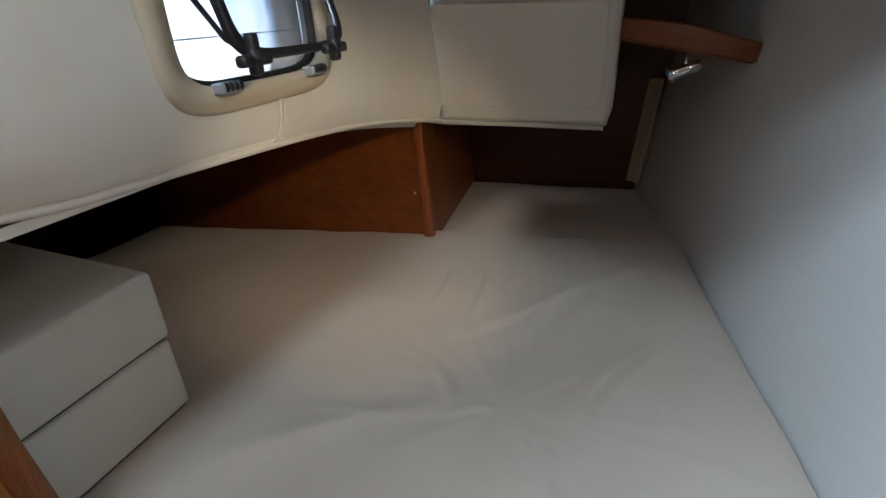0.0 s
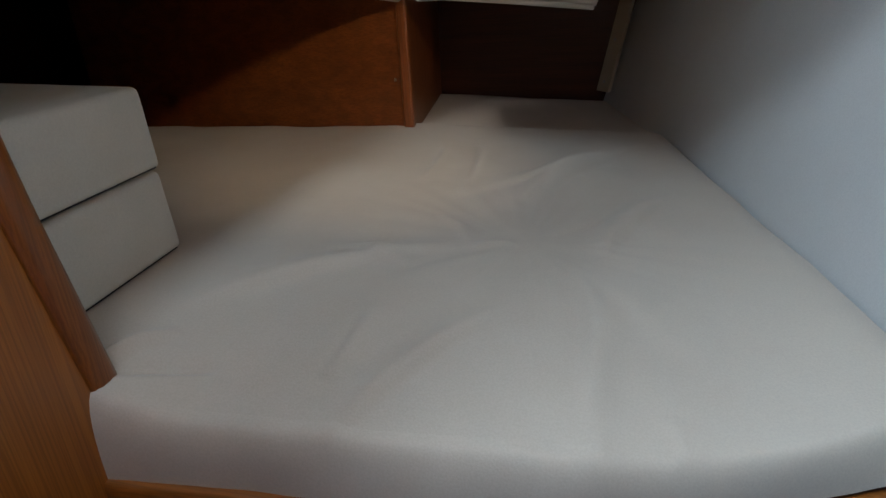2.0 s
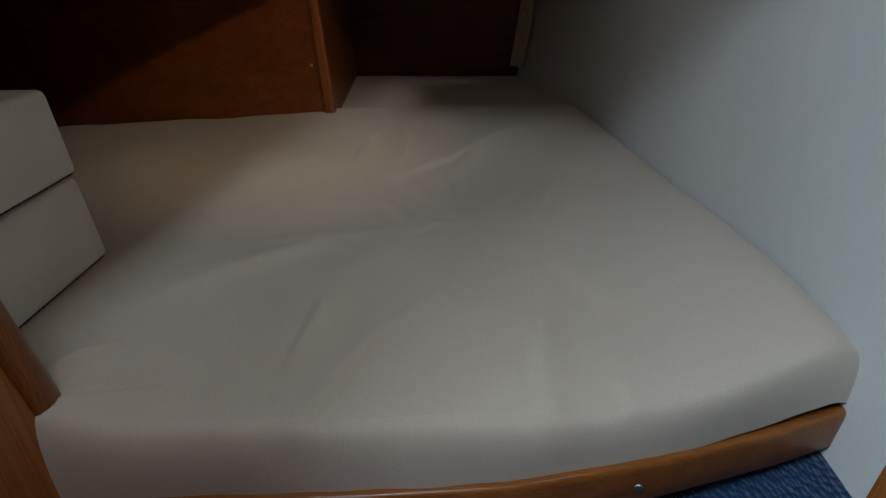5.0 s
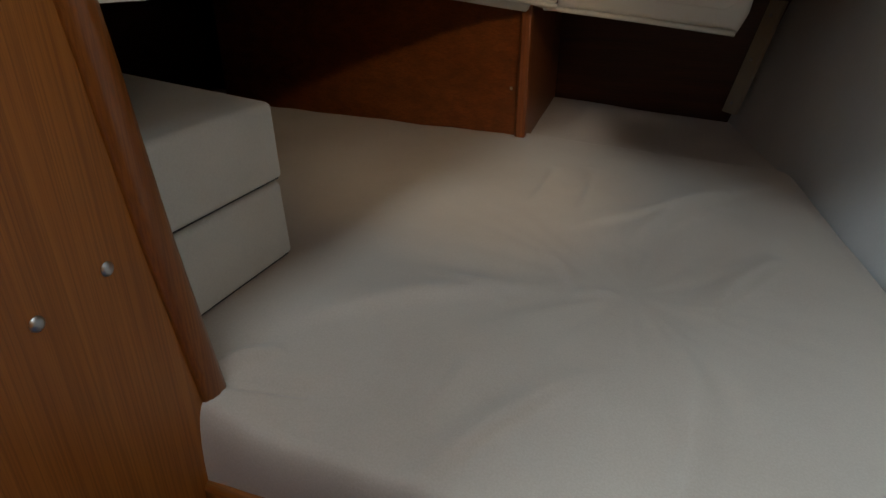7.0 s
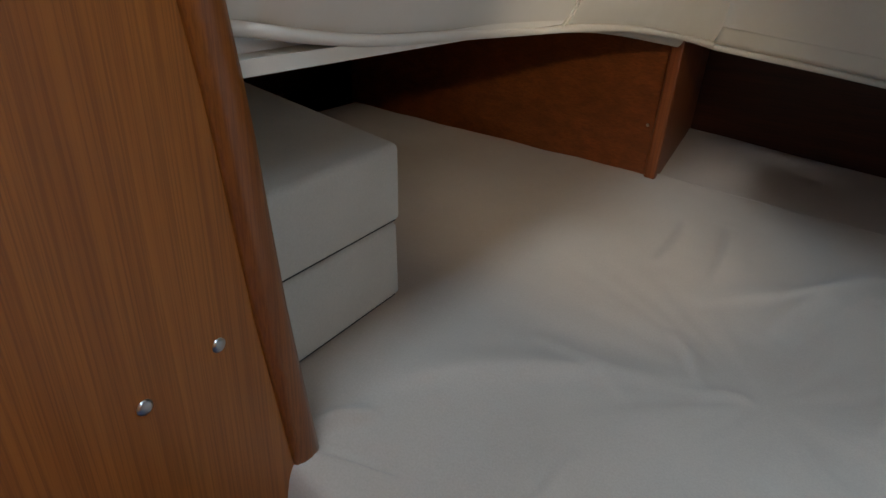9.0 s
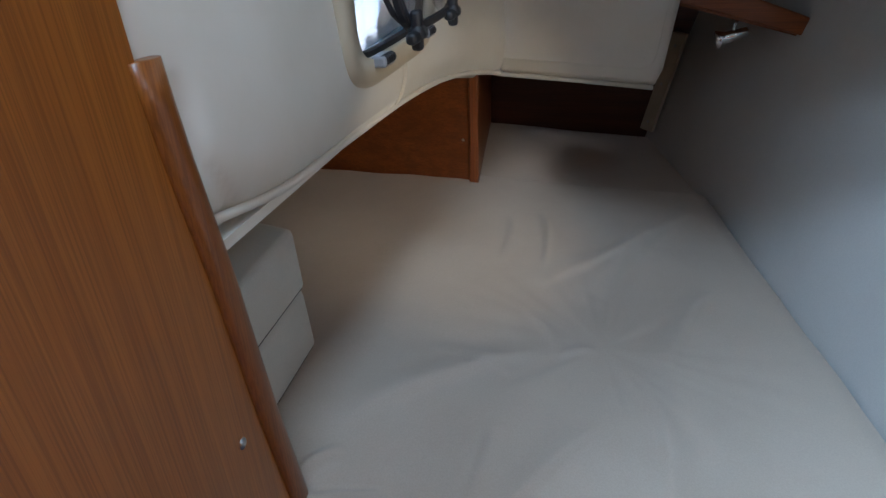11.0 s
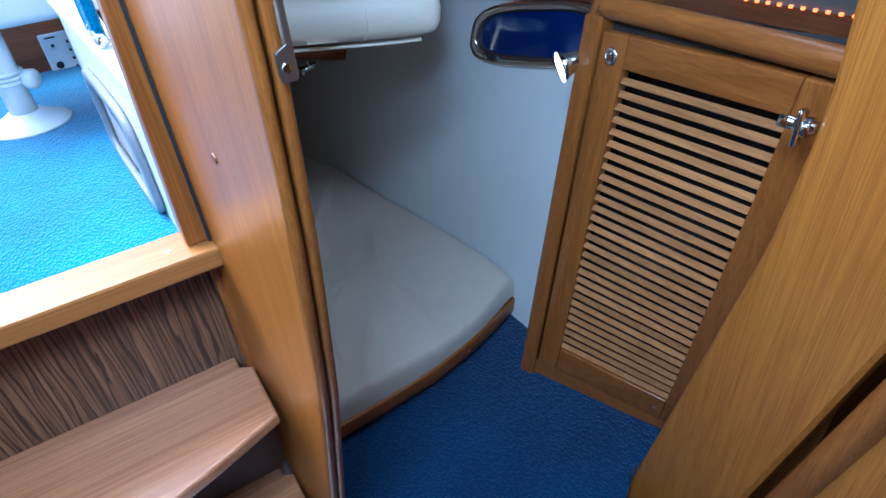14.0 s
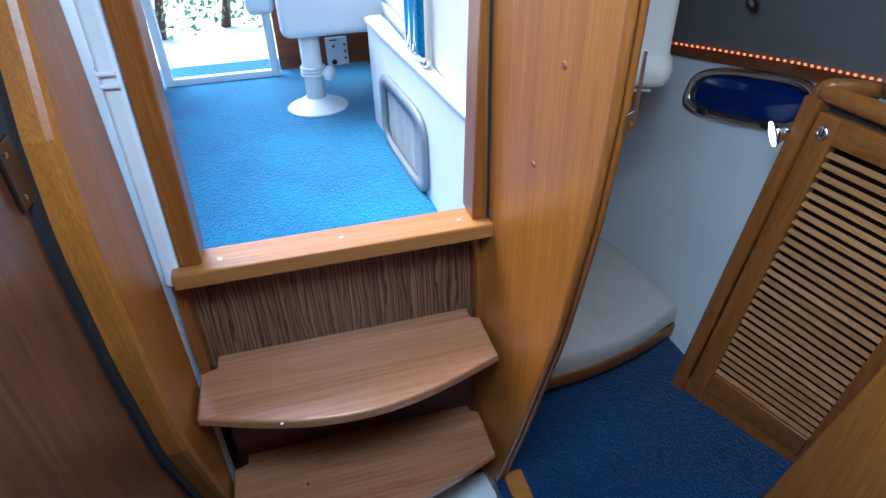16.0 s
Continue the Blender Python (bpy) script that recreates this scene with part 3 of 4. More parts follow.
part("seam", tube([(0.80, 0.4045, 0.94), (0.812, 0.400, 0.97), (0.815, 0.405, 1.01)], 0.002, 6), vinyl_mat, over)
for q in ((0.865, 0.388, 1.06), (0.955, 0.362, 1.0)):
    part("screw_cap", lathe(q, (-0.3, -1, 0), [(0, 0.008), (0.003, 0.006)], 12), gel_white, over)

solo("wall_cabin_side", prism([(0.312, 0.045, 1.0), (0.318, 0.69, 0.96), (0.318, 0.69, 1.9), (0.312, 0.045, 1.9)], (0.016, 0, 0)), shade_vinyl, "cream vinyl-lined side of the cabin above the padding", "wall", "structure")

# opening port in the padding
port_in = thing("opening_port", (0.33, 0.63, 0.7), "small opening port with a beige frame and black inner sash", "window")
pin = lambda a, b, d: (0.326 + d, a, b)
big, small = oval(0.63, 0.795, 0.212, 0.132, 40, 5), oval(0.63, 0.795, 0.178, 0.096, 40, 5)
part("frame", ring_frame(pin, big, small, 0.018), beige_plastic, port_in, "beige moulded frame", smooth=True)
part("gasket", ring_frame(lambda a, b, d: (0.318 + d, a, b), oval(0.63, 0.795, 0.180, 0.098, 40, 5), oval(0.63, 0.795, 0.170, 0.088, 40, 5), 0.012), rubber_mat, port_in)
outer_glass = part("outer_glass", prism([(0.302, a, b) for a, b in oval(0.63, 0.795, 0.176, 0.094, 40, 5)], (0.003, 0, 0)), glass_mat, port_in)
outer_glass.visible_shadow = False
for y in (0.525, 0.755):
    part("hinge_block", brick(0.338, 0.362, y - 0.022, y + 0.022, 0.690, 0.706, 0.004), grey_plastic, port_in)
    for k in range(4):
        part("knuckle", lathe((0.356, y - 0.018 + k * 0.010, 0.699), (0, 1, 0), [(0, 0.008), (0.007, 0.008)], 10), black_plastic, port_in)
# translucent white: curtain from the cockpit, stand-in for outside brightness from the cabin
cl, cnt, cb = shader("thin_white_blind")
ctr = cnt.nodes.new("ShaderNodeBsdfTranslucent")
ctr.inputs[0].default_value = (0.97, 0.97, 0.98, 1)
cmx = cnt.nodes.new("ShaderNodeMixShader")
cmx.inputs[0].default_value = 0.6
cb.inputs["Base Color"].default_value = (0.80, 0.81, 0.84, 1)
cb.inputs["Roughness"].default_value = 0.9
cnt.links.new(cb.outputs[0], cmx.inputs[1])
cnt.links.new(ctr.outputs[0], cmx.inputs[2])
cnt.links.new(cmx.outputs[0], cnt.nodes["Material Output"].inputs[0])


def blind_x(y):
    return 0.310 - 0.075 * (y - 0.05) + 0.0035 * math.sin(y * 70) + 0.002 * math.sin(y * 31)


blind = part("blind", sheet([[(blind_x(y), y, z) for y in np.linspace(0.40, 0.86, 80)] for z in np.linspace(0.685, 0.905, 8)]), cl, port_in, "thin white pleated curtain, standing in for the bright view out", smooth=True)
for z in (0.765, 0.825):
    part("fold", tube([(blind_x(y) + 0.0015, y, z) for y in np.linspace(0.42, 0.84, 40)], 0.0012, 5), grey_plastic, blind)
# the sash, swung inward from its top edge
sash = thing("port_sash", (0.36, 0.63, 0.9), "smoked acrylic port sash swung open on black arms", "window sash")
hinge, swing = Vector((0.345, 0.0, 0.905)), radians(14)
sp = lambda a, b, d: (hinge.x + (0.905 - b) * math.sin(swing) + d * math.cos(swing), a + 0.015, hinge.z - (0.905 - b) * math.cos(swing) + d * math.sin(swing))
so, si = oval(0.635, 0.812, 0.148, 0.09, 36, 5), oval(0.635, 0.812, 0.136, 0.078, 36, 5)
part("rim", ring_frame(sp, so, si, 0.012), black_plastic, sash)
pane = part("pane", prism([sp(a, b, 0.004) for a, b in si], (0.003, 0, 0.002)), smoke_glass, sash, "smoked pane")
pane.visible_shadow = False
for y in (0.51, 0.725):
    q = sp(y, 0.724, 0.006)
    part("star_knob", join(lathe(q, (0.8, 0, 0.4), [(0, 0.011), (0.016, 0.012), (0.02, 0.008)], 12), brick(q[0], q[0] + 0.016, y - 0.018, y + 0.048, q[2] - 0.008, q[2] + 0.008, 0.005), brick(q[0], q[0] + 0.016, y + 0.006, y + 0.024, q[2] - 0.02, q[2] + 0.034, 0.005)), black_plastic, sash, smooth=True)
part("stay", tube([(0.335, 0.46, 0.885), (0.36, 0.475, 0.82), (0.375, 0.51, 0.76), (0.39, 0.56, 0.725)], 0.004, 8), black_plastic, sash)

# ---- hull fittings ----
shelf = thing("corner_shelf", (0.95, 1.3, 0.65), "varnished wooden shelf with a rounded fiddle edge", "shelf")
part("fiddle", prism([(0.80, 1.26, 0.686), (1.10, 1.262, 0.606), (1.118, 1.262, 0.616), (1.120, 1.262, 0.640), (0.95, 1.258, 0.700), (0.80, 1.256, 0.727)], (0, 0.022, 0), 0.005), wood_red_x, shelf, smooth=True)
part("shelf_board", hexa([(0.80, 1.28, 0.678), (1.09, 1.28, 0.604), (1.0, 1.82, 0.60), (0.78, 1.82, 0.66), (0.80, 1.28, 0.690), (1.09, 1.28, 0.616), (1.0, 1.82, 0.612), (0.78, 1.82, 0.672)]), wood_red_x, shelf)
solo("wall_cable", tube([(1.113, 1.25, 0.63), (1.135, 1.25, 0.70), (1.17, 1.24, 0.83)], 0.003, 8), gel_white, "white cable running up the hull lining", "cable")


def reading_lamp(at, aim, lit, label, stem, group="reading lamps"):
    """A small chrome spot on a stem; aim is the way that its mouth looks."""
    t = thing("reading_lamp", at, label, "lamp", group)
    base, s, a = Vector(at), Vector(stem), Vector(aim).normalized()
    part("base", lathe(base, s, [(0, 0.016), (0.004, 0.015), (0.008, 0.007)], 16), chrome_mat, t, smooth=True)
    part("stem", tube([base, base + s], 0.004, 8), chrome_mat, t, smooth=True)
    c = base + s
    prof = [(-0.035, 0.012), (-0.033, 0.016), (0.0, 0.019), (0.012, 0.020), (0.020, 0.023), (0.036, 0.033), (0.0355, 0.031)]
    if not lit:
        prof = [(h * 1.0, r * 0.72) for h, r in prof]
    part("head", lathe(c, a, prof, 20), chrome_mat, t, "chrome lamp head", smooth=True)
    part("bulb", lathe(c + a * 0.0365, a, [(0, 0.030 if lit else 0.02), (0.001, 0.029 if lit else 0.02)], 20), lamp_face if lit else grey_plastic, t, "glowing lens" if lit else "dark lens")
    return t


reading_lamp((0.955, 1.31, 0.646), (-0.90, 0.12, -0.30), False, "small chrome reading lamp under the shelf, off", (-0.004, 0, -0.045))
batten = thing("wall_batten", (0.83, 1.79, 0.25), "pale wooden batten screwed in the hull corner", "batten")
part("strip", hexa([(0.800, 1.795, 0.215), (0.835, 1.75, 0.215), (0.845, 1.76, 0.215), (0.82, 1.82, 0.215), (0.865, 1.80, 0.53), (0.90, 1.755, 0.53), (0.91, 1.765, 0.53), (0.88, 1.82, 0.53)], 0.003), beige_plastic, batten)
for k in (0.1, 0.5, 0.88):
    part("screw", lathe((0.817 + 0.065 * k, 1.770 + 0.005 * k, 0.215 + 0.315 * k), (-0.7, -0.7, 0.1), [(0, 0.005), (0.003, 0.004)], 10), steel_mat, batten)

hport = thing("hull_port", (1.27, 0.41, 0.85), "oval hull port with a chrome rim and dark blue glass", "window")


def on_hull(a, b, d):
    return (hull_x(a, b) - d, a, b)


ho = [(a, b + 0.16 * (0.41 - a)) for a, b in oval(0.41, 0.845, 0.222, 0.083, 44, 3.2)]
hi = [(a, b + 0.16 * (0.41 - a)) for a, b in oval(0.41, 0.845, 0.198, 0.062, 44, 3.2)]
hg = [(a, b + 0.16 * (0.41 - a)) for a, b in oval(0.41, 0.845, 0.205, 0.069, 44, 3.2)]
part("rim", ring_frame(on_hull, ho, hi, 0.016), chrome_mat, hport, "polished rim", smooth=True)
part("inner_rim", ring_frame(on_hull, hg, [(0.41 + 0.93 * (a - 0.41), 0.845 + 0.9 * (b - 0.845)) for a, b in hi], 0.008), black_plastic, hport, smooth=True)
part("pane", prism([on_hull(a, b, 0.004) for a, b in hg], (0.002, 0, 0)), plain("dark_blue_glass", (0.001, 0.010, 0.075), 0.05, 0, 0.0), hport, "dark blue pane")
for y in (0.29, 0.53):
    part("clamp", brick(hull_x(y, 0.78) - 0.03, hull_x(y, 0.78) - 0.008, y - 0.018, y + 0.018, 0.775 + 0.16 * (0.41 - y), 0.80 + 0.16 * (0.41 - y), 0.005), black_plastic, hport)

# top trim, deck side and lighting strip
TRIM = [(hull_x(max(y, 0.03), interp(y, [-0.6, 0.0, 0.8, 1.4], [0.995, 0.975, 0.885, 0.78])) - 0.004, y, interp(y, [-0.6, 0.0, 0.8, 1.4], [0.995, 0.975, 0.885, 0.78])) for y in np.linspace(-0.6, 1.3, 20)]
solo("trim_hull_top", sheet([[(x - 0.012 * (k > 0), y, z + dz) for x, y, z in TRIM] for k, dz in ((0, 0.0), (1, 0.002), (1, 0.036), (0, 0.038))], 0), wood_trim, "dark varnished trim along the top of the hull lining", "trim", "structure")
# faces are left out where the added deck fill lamp shines in
bm = sheet([[(x - 0.01 - 0.35 * k, y, z + 0.038 + 0.85 * k) for x, y, z in TRIM] for k in np.linspace(0, 1, 18)])
bmesh.ops.delete(bm, geom=[f for f in bm.faces if -0.47 < f.calc_center_median().y < -0.08 and 1.31 < f.calc_center_median().z < 1.53], context="FACES")
solo("wall_deck_side", bm, ceil_mat, "grey fabric-lined deck side above the trim", "wall", "structure", smooth=True)
strip = thing("led_strip", (1.3, 0, 1.02), "strip of small orange lights above the dark trim", "light strip")
for i in range(60):
    y = -0.55 + i * 0.022
    x, z = interp(y, [p[1] for p in TRIM], [p[0] for p in TRIM]), interp(y, [p[1] for p in TRIM], [p[2] for p in TRIM])
    part("diode", brick(x - 0.018, x - 0.013, y - 0.003, y + 0.003, z + 0.038, z + 0.043), led_mat, strip)
fit_l = thing("deck_fitting", (1.15, 0.3, 1.15), "small round dark fitting in the deck side", "fitting")
part("ring", lathe((1.225, 0.40, 1.13), (-0.9, 0, -0.4), [(0, 0.026), (0.006, 0.024), (0.008, 0.014)], 20), brass_dark, fit_l)
part("lens", lathe((1.218, 0.40, 1.128), (-0.9, 0, -0.4), [(0, 0.012), (0.002, 0.010)], 14), grey_plastic, fit_l)

# ---- partition between steps and cabin ----
def part_y(z):
    """The partition's front edge, which leans forward as it rises."""
    return interp(z, [-0.2, 0.05, 0.34, 0.735, 1.0, 1.2, 1.4, 1.8], [-0.03, -0.11, -0.20, -0.31, -0.362, -0.385, -0.392, -0.40])


def part_x(y):
    """The stair side of the partition, which runs a little askew."""
    return 0.300 + 0.12 * (0.07 - y)


def trim_y(z):
    return interp(z, [0.0, 0.2, 0.3, 0.4, 0.5, 0.58, 0.7, 0.78, 1.8], [0.185, 0.168, 0.152, 0.136, 0.124, 0.115, 0.095, 0.085, 0.05])


zs = np.linspace(-0.17, 1.8, 34)
partition = thing("partition", (0.34, 0, FLOOR), "varnished teak partition between the steps and the cabin", "partition")
T = 0.028


def back_y(z):
    return trim_y(z) - 0.02


rows = [[(part_x(yf(z)) + dx, yf(z), z) for z in zs] for dx, yf in ((0, back_y), (0, part_y), (T, part_y), (T, back_y))]
rows.append(rows[0])
bm = sheet(rows)
bmesh.ops.remove_doubles(bm, verts=bm.verts, dist=1e-5)
bmesh.ops.holes_fill(bm, edges=bm.edges)
part("panel", bm, wood_pale, partition)
# jamb with a rebate along the front edge
for d0, d1, w0, w1, mat, lab in ((0.0, 0.013, -0.012, 0.008, wood_z, "rounded jamb moulding"), (0.0165, 0.0295, -0.008, 0.010, wood_z, "inner jamb moulding")):
    line = [(part_x(part_y(z)) + (d0 + d1) / 2, part_y(z) + (w0 + w1) / 2, z) for z in zs]
    sec = []
    for k in range(12):
        a = 2 * math.pi * k / 12
        c, s = math.cos(a), math.sin(a)
        sec.append(((d1 - d0) / 2 * math.copysign(abs(c) ** 0.6, c), (w1 - w0) / 2 * math.copysign(abs(s) ** 0.6, s)))
    rr = [[(x + u, y + v, z) for x, y, z in line] for u, v in sec]
    rr.append(rr[0])
    part("jamb", sheet(rr), mat, partition, lab, smooth=True)
zt = np.linspace(0.06, 0.79, 20)
rr = []
for k in range(13):
    a = 2 * math.pi * k / 12
    rr.append([(part_x(trim_y(z)) + T + 0.003 + 0.009 * math.cos(a), trim_y(z) - 0.012 + 0.017 * math.sin(a), z) for z in zt])
bm = sheet(rr)
bmesh.ops.remove_doubles(bm, verts=bm.verts, dist=1e-5)
bmesh.ops.holes_fill(bm, edges=bm.edges)
part("edge_trim", bm, wood_z, partition, "rounded trim strip", smooth=True)
for y, z in ((0.068, 0.405), (0.0, 0.395)):
    part("screw", lathe((part_x(y) + T - 0.001, y, z), (1, 0.12, 0), [(0, 0.0065), (0.002, 0.0062), (0.0035, 0.004)], 14), steel_mat, partition, smooth=True)
for y, z in ((-0.20, 1.05), (-0.27, 1.24)):
    part("wood_plug", lathe((part_x(y), y, z), (-1, -0.12, 0), [(0, 0.007), (0.002, 0.006)], 14), wood_red, partition)
px = part_x(-0.385)
strike = part("strike_plate", prism([(px + dx + 0.004, -0.3985, z - 0.048) for dx, z in ((0.014, 1.236), (0.016, 1.232), (0.028, 1.232), (0.030, 1.236), (0.030, 1.34), (0.0255, 1.34), (0.0245, 1.262), (0.014, 1.256))], (0, -0.003, 0), 0.0008), steel_mat, partition, "worn steel strike plate")
part("screw", lathe((px + 0.025, -0.4015, 1.196), (0, -1, 0), [(0, 0.004), (0.0015, 0.0034), (0.0016, 0.002)], 14), chrome_mat, strike)
KNEE = [(0.358, 0.972), (0.368, 0.972), (0.395, 1.002), (0.416, 1.040), (0.428, 1.085), (0.432, 1.15), (0.435, 1.25), (0.44, 1.5), (0.414, 1.5), (0.410, 1.25), (0.404, 1.14), (0.392, 1.10), (0.376, 1.07), (0.358, 1.05)]
part("bracket", prism([(x, -0.215, z) for x, z in KNEE], (0, 0.034, 0), 0.009, 3), wood_z, partition, "curved wooden knee bracket", smooth=True)

# ---- companionway ----
solo("wall_bulkhead", brick(-1.6, -0.36, -0.02, 0.04, -0.17, 2.0), gel_white, "white bulkhead beside the companionway", "wall", "structure")
comp = thing("companionway", (0, 0, 0.84), "varnished teak frame round the companionway opening", "doorway", "", "structure")
part("sill", brick(-0.33, 0.318, -0.055, 0.03, 0.812, 0.848, 0.005), wood_pale_x, comp)
for x0, x1, lean in ((-0.315, -0.272, 0.03), (0.276, 0.318, 0.035)):
    part("upright", hexa([(x0, -0.03, 0.848), (x1, -0.03, 0.848), (x1, 0.045, 0.848), (x0, 0.045, 0.848), (x0 + lean, -0.03, 1.9), (x1 + lean, -0.03, 1.9), (x1 + lean, 0.045, 1.9), (x0 + lean, 0.045, 1.9)], 0.005), wood_z, comp)
for x, y, z in ((-0.24, -0.02, 0.8485), (0.0, -0.015, 0.8485), (0.25, -0.02, 0.8485)):
    part("screw", lathe((x, y, z), (0, 0, 1), [(0, 0.005), (0.001, 0.004)], 12), steel_mat, comp)
part("seam", brick(0.3072, 0.3118, -0.0345, -0.028, 0.85, 1.88), rubber_mat, comp, "black sealing line")
for z in (1.205, 1.225):
    part("rib", tube([(-0.341, -0.024, z), (-0.312, -0.034, z + 0.002)], 0.004, 8), gel_white, comp, "moulded white rib")
solo("companionway_seal", hexa([(-0.352, -0.02, 0.80), (-0.318, -0.03, 0.80), (-0.316, 0.02, 0.80), (-0.352, 0.02, 0.80), (-0.33, -0.02, 1.9), (-0.29, -0.03, 1.9), (-0.29, 0.02, 1.9), (-0.33, 0.02, 1.9)], 0.008, 3), gel_white, "white moulded edge beside the companionway", "trim", "structure")
steps = thing("companionway_steps", (0, -0.05, -0.17), "teak companionway steps with bowed treads", "steps")
part("riser", brick(-0.335, 0.325, 0.042, 0.060, 0.50, 0.815), zebra, steps, "streaky dark laminate riser")
for x0, x1 in ((-0.350, -0.328), (0.297, 0.321)):
    part("side_cleat", brick(x0, x1, 0.0, 0.045, 0.53, 0.813, 0.003), wood_z, steps)


def tread(z, y0, yb):
    """A tread with a bowed front edge."""
    pts = []
    for k in range(25):
        u = k / 24
        pts.append((-0.349 + 0.655 * u, y0 - (yb - y0) * -1 * math.sin(math.pi * u), z))
    pts += [(0.306, 0.0, z), (0.285, 0.012, z), (0.285, 0.045, z), (-0.315, 0.045, z), (-0.315, 0.005, z), (-0.349, -0.005, z)]
    return prism(pts, (0, 0, -0.026), 0.006, 3)


for z, y0, yb in ((0.548, -0.135, -0.215), (0.205, -0.14, -0.225)):
    t = part("tread", tread(z, y0, yb), wood_step, steps, "worn pinkish teak tread")
part("kick_panel", brick(-0.335, 0.32, 0.03, 0.045, -0.17, 0.52), wood_dark, steps)
for x, y, z in ((-0.17, -0.10, 0.2055), (0.12, -0.06, 0.2055), (-0.18, -0.20, 0.5485)):
    part("screw", lathe((x, y, z), (0, 0, 1), [(0, 0.004), (0.001, 0.003)], 10), steel_mat, steps)
solo("trim_threshold", hexa([(0.345, -0.62, -0.17), (0.40, -0.62, -0.17), (0.40, -0.10, -0.17), (0.345, -0.10, -0.17), (0.345, -0.62, FLOOR + 0.012), (0.40, -0.62, FLOOR + 0.012), (0.40, -0.10, FLOOR + 0.012), (0.345, -0.10, FLOOR + 0.012)], 0.006), wood_pale, "teak threshold along the cabin floor", "trim", "structure")
solo("step_box", brick(0.10, 0.343, -0.60, -0.03, -0.17, -0.02, 0.01), gel_white, "pale grey moulded step at the foot of the stairs", "step")

# left-hand partition and door
def left_y(z):
    return interp(z, [-0.2, 0.1, 0.24, 0.555, 0.825, 1.06, 1.2, 1.36, 1.8], [0.0, -0.06, -0.11, -0.215, -0.25, -0.255, -0.23, -0.17, -0.05])


left = thing("left_partition", (-0.37, -0.1, -0.17), "curved varnished teak panel beside the steps", "partition")
rows = [[(x, yf(z), z) for z in zs] for x, yf in ((-0.357, lambda z: -0.021), (-0.357, lambda z: left_y(z) + 0.012), (-0.362, lambda z: left_y(z) + 0.003), (-0.372, left_y), (-0.40, left_y), (-0.40, lambda z: -0.021))]
rows.append(rows[0])
part("panel", sheet(rows), wood_pale, left, smooth=False)
ldoor = thing("saloon_door", (-0.43, -0.5, -0.1), "dark varnished wooden door standing open beside the steps", "door")
rows = [[(-0.412 - d - 0.06 * u, left_y(z) - 0.018 - u * (0.55), z) for z in zs] for u, d in ((0, 0), (0.03, -0.004), (1, 0), (1, 0.03), (0, 0.03))]
rows.append(rows[0])
part("leaf", sheet(rows), wood("brown_door", (0.075, 0.028, 0.012), (0.15, 0.06, 0.024), "z"), ldoor)
part("seal", sheet([[(-0.40 - dx, left_y(z) - dy, z) for z in zs] for dx, dy in ((0, 0.0), (0.004, 0.016), (0.02, 0.016), (0.02, 0))]), rubber_mat, ldoor, "black rubber seal")
for z in (1.18, 0.2):
    hg_ = part("hinge", brick(-0.408, -0.402, left_y(z) - 0.06, left_y(z) - 0.012, z - 0.045, z + 0.045, 0.002), brass_dark, ldoor, "dark steel hinge")
    for dz in (-0.03, 0.03):
        part("screw", lathe((-0.402, left_y(z) - 0.045, z + dz), (1, 0, 0), [(0, 0.005), (0.002, 0.004)], 10), chrome_mat, hg_)

# ---- louvred locker ----
BL, BR = Vector((1.049, -0.033, 0.175)), Vector((1.142, -0.306, 0.168))
TL, TR = Vector((1.090, -0.108, 0.935)), Vector((1.083, -0.432, 0.955))


def LP(u, v, d=0.0):
    """A place on the locker's face: u across, v up from the lowest slat, d out of the face."""
    p = (BL * (1 - u) + BR * u) * (1 - v) + (TL * (1 - u) + TR * u) * v
    a, b = (BR - BL) * (1 - v) + (TR - TL) * v, (TL - BL) * (1 - u) + (TR - BR) * u
    return p + a.cross(b).normalized() * -d


if (LP(0.5, 0.5, 0.1) - Vector((0.2, -0.9, 0.6))).length > (LP(0.5, 0.5, 0) - Vector((0.2, -0.9, 0.6))).length:
    FACE = -1
else:
    FACE = 1


def lp_box(u0, u1, v0, v1, d0, d1, bevel=0.0):
    q = lambda d: [LP(u0, v0, d), LP(u1, v0, d), LP(u1, v1, d), LP(u0, v1, d)]
    return hexa(q(FACE * d0) + q(FACE * d1), bevel)


locker = thing("hanging_locker", tuple(LP(0.5, -0.18)), "teak hanging locker with a louvred door", "locker")
# dark sheet that paints in the shade behind the slats
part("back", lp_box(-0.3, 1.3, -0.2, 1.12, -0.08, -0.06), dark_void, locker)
part("door_frame", lp_box(-0.20, -0.004, -0.115, 1.085, -0.012, 0.012, 0.004), wood_z, locker, "louvred door stile")
part("stile", lp_box(1.004, 1.45, -0.115, 1.085, -0.012, 0.012, 0.004), wood_z, locker)
part("top_rail", lp_box(-0.002, 1.002, 1.005, 1.085, -0.012, 0.0115, 0.003), wood_y, locker)
part("bottom_rail", lp_box(-0.002, 1.002, -0.115, -0.005, -0.012, 0.0115, 0.003), wood_y, locker)
part("plinth", lp_box(-0.24, 1.6, -0.215, -0.120, -0.02, 0.008, 0.003), wood_y, locker)
N = 29
for i in range(N):
    v0 = i / N
    q = [LP(-0.0035, v0 + 0.001, FACE * 0.0045), LP(1.0035, v0 + 0.001, FACE * 0.0045), LP(1.0035, v0 + 0.0155, FACE * -0.0030), LP(-0.0035, v0 + 0.0155, FACE * -0.0030)]
    up = Vector((0, 0, 0.003)) + (LP(0.5, 0.5, FACE * 0.004) - LP(0.5, 0.5, 0))
    part("slat", hexa(q + [p + up for p in q]), wood_slat, locker)
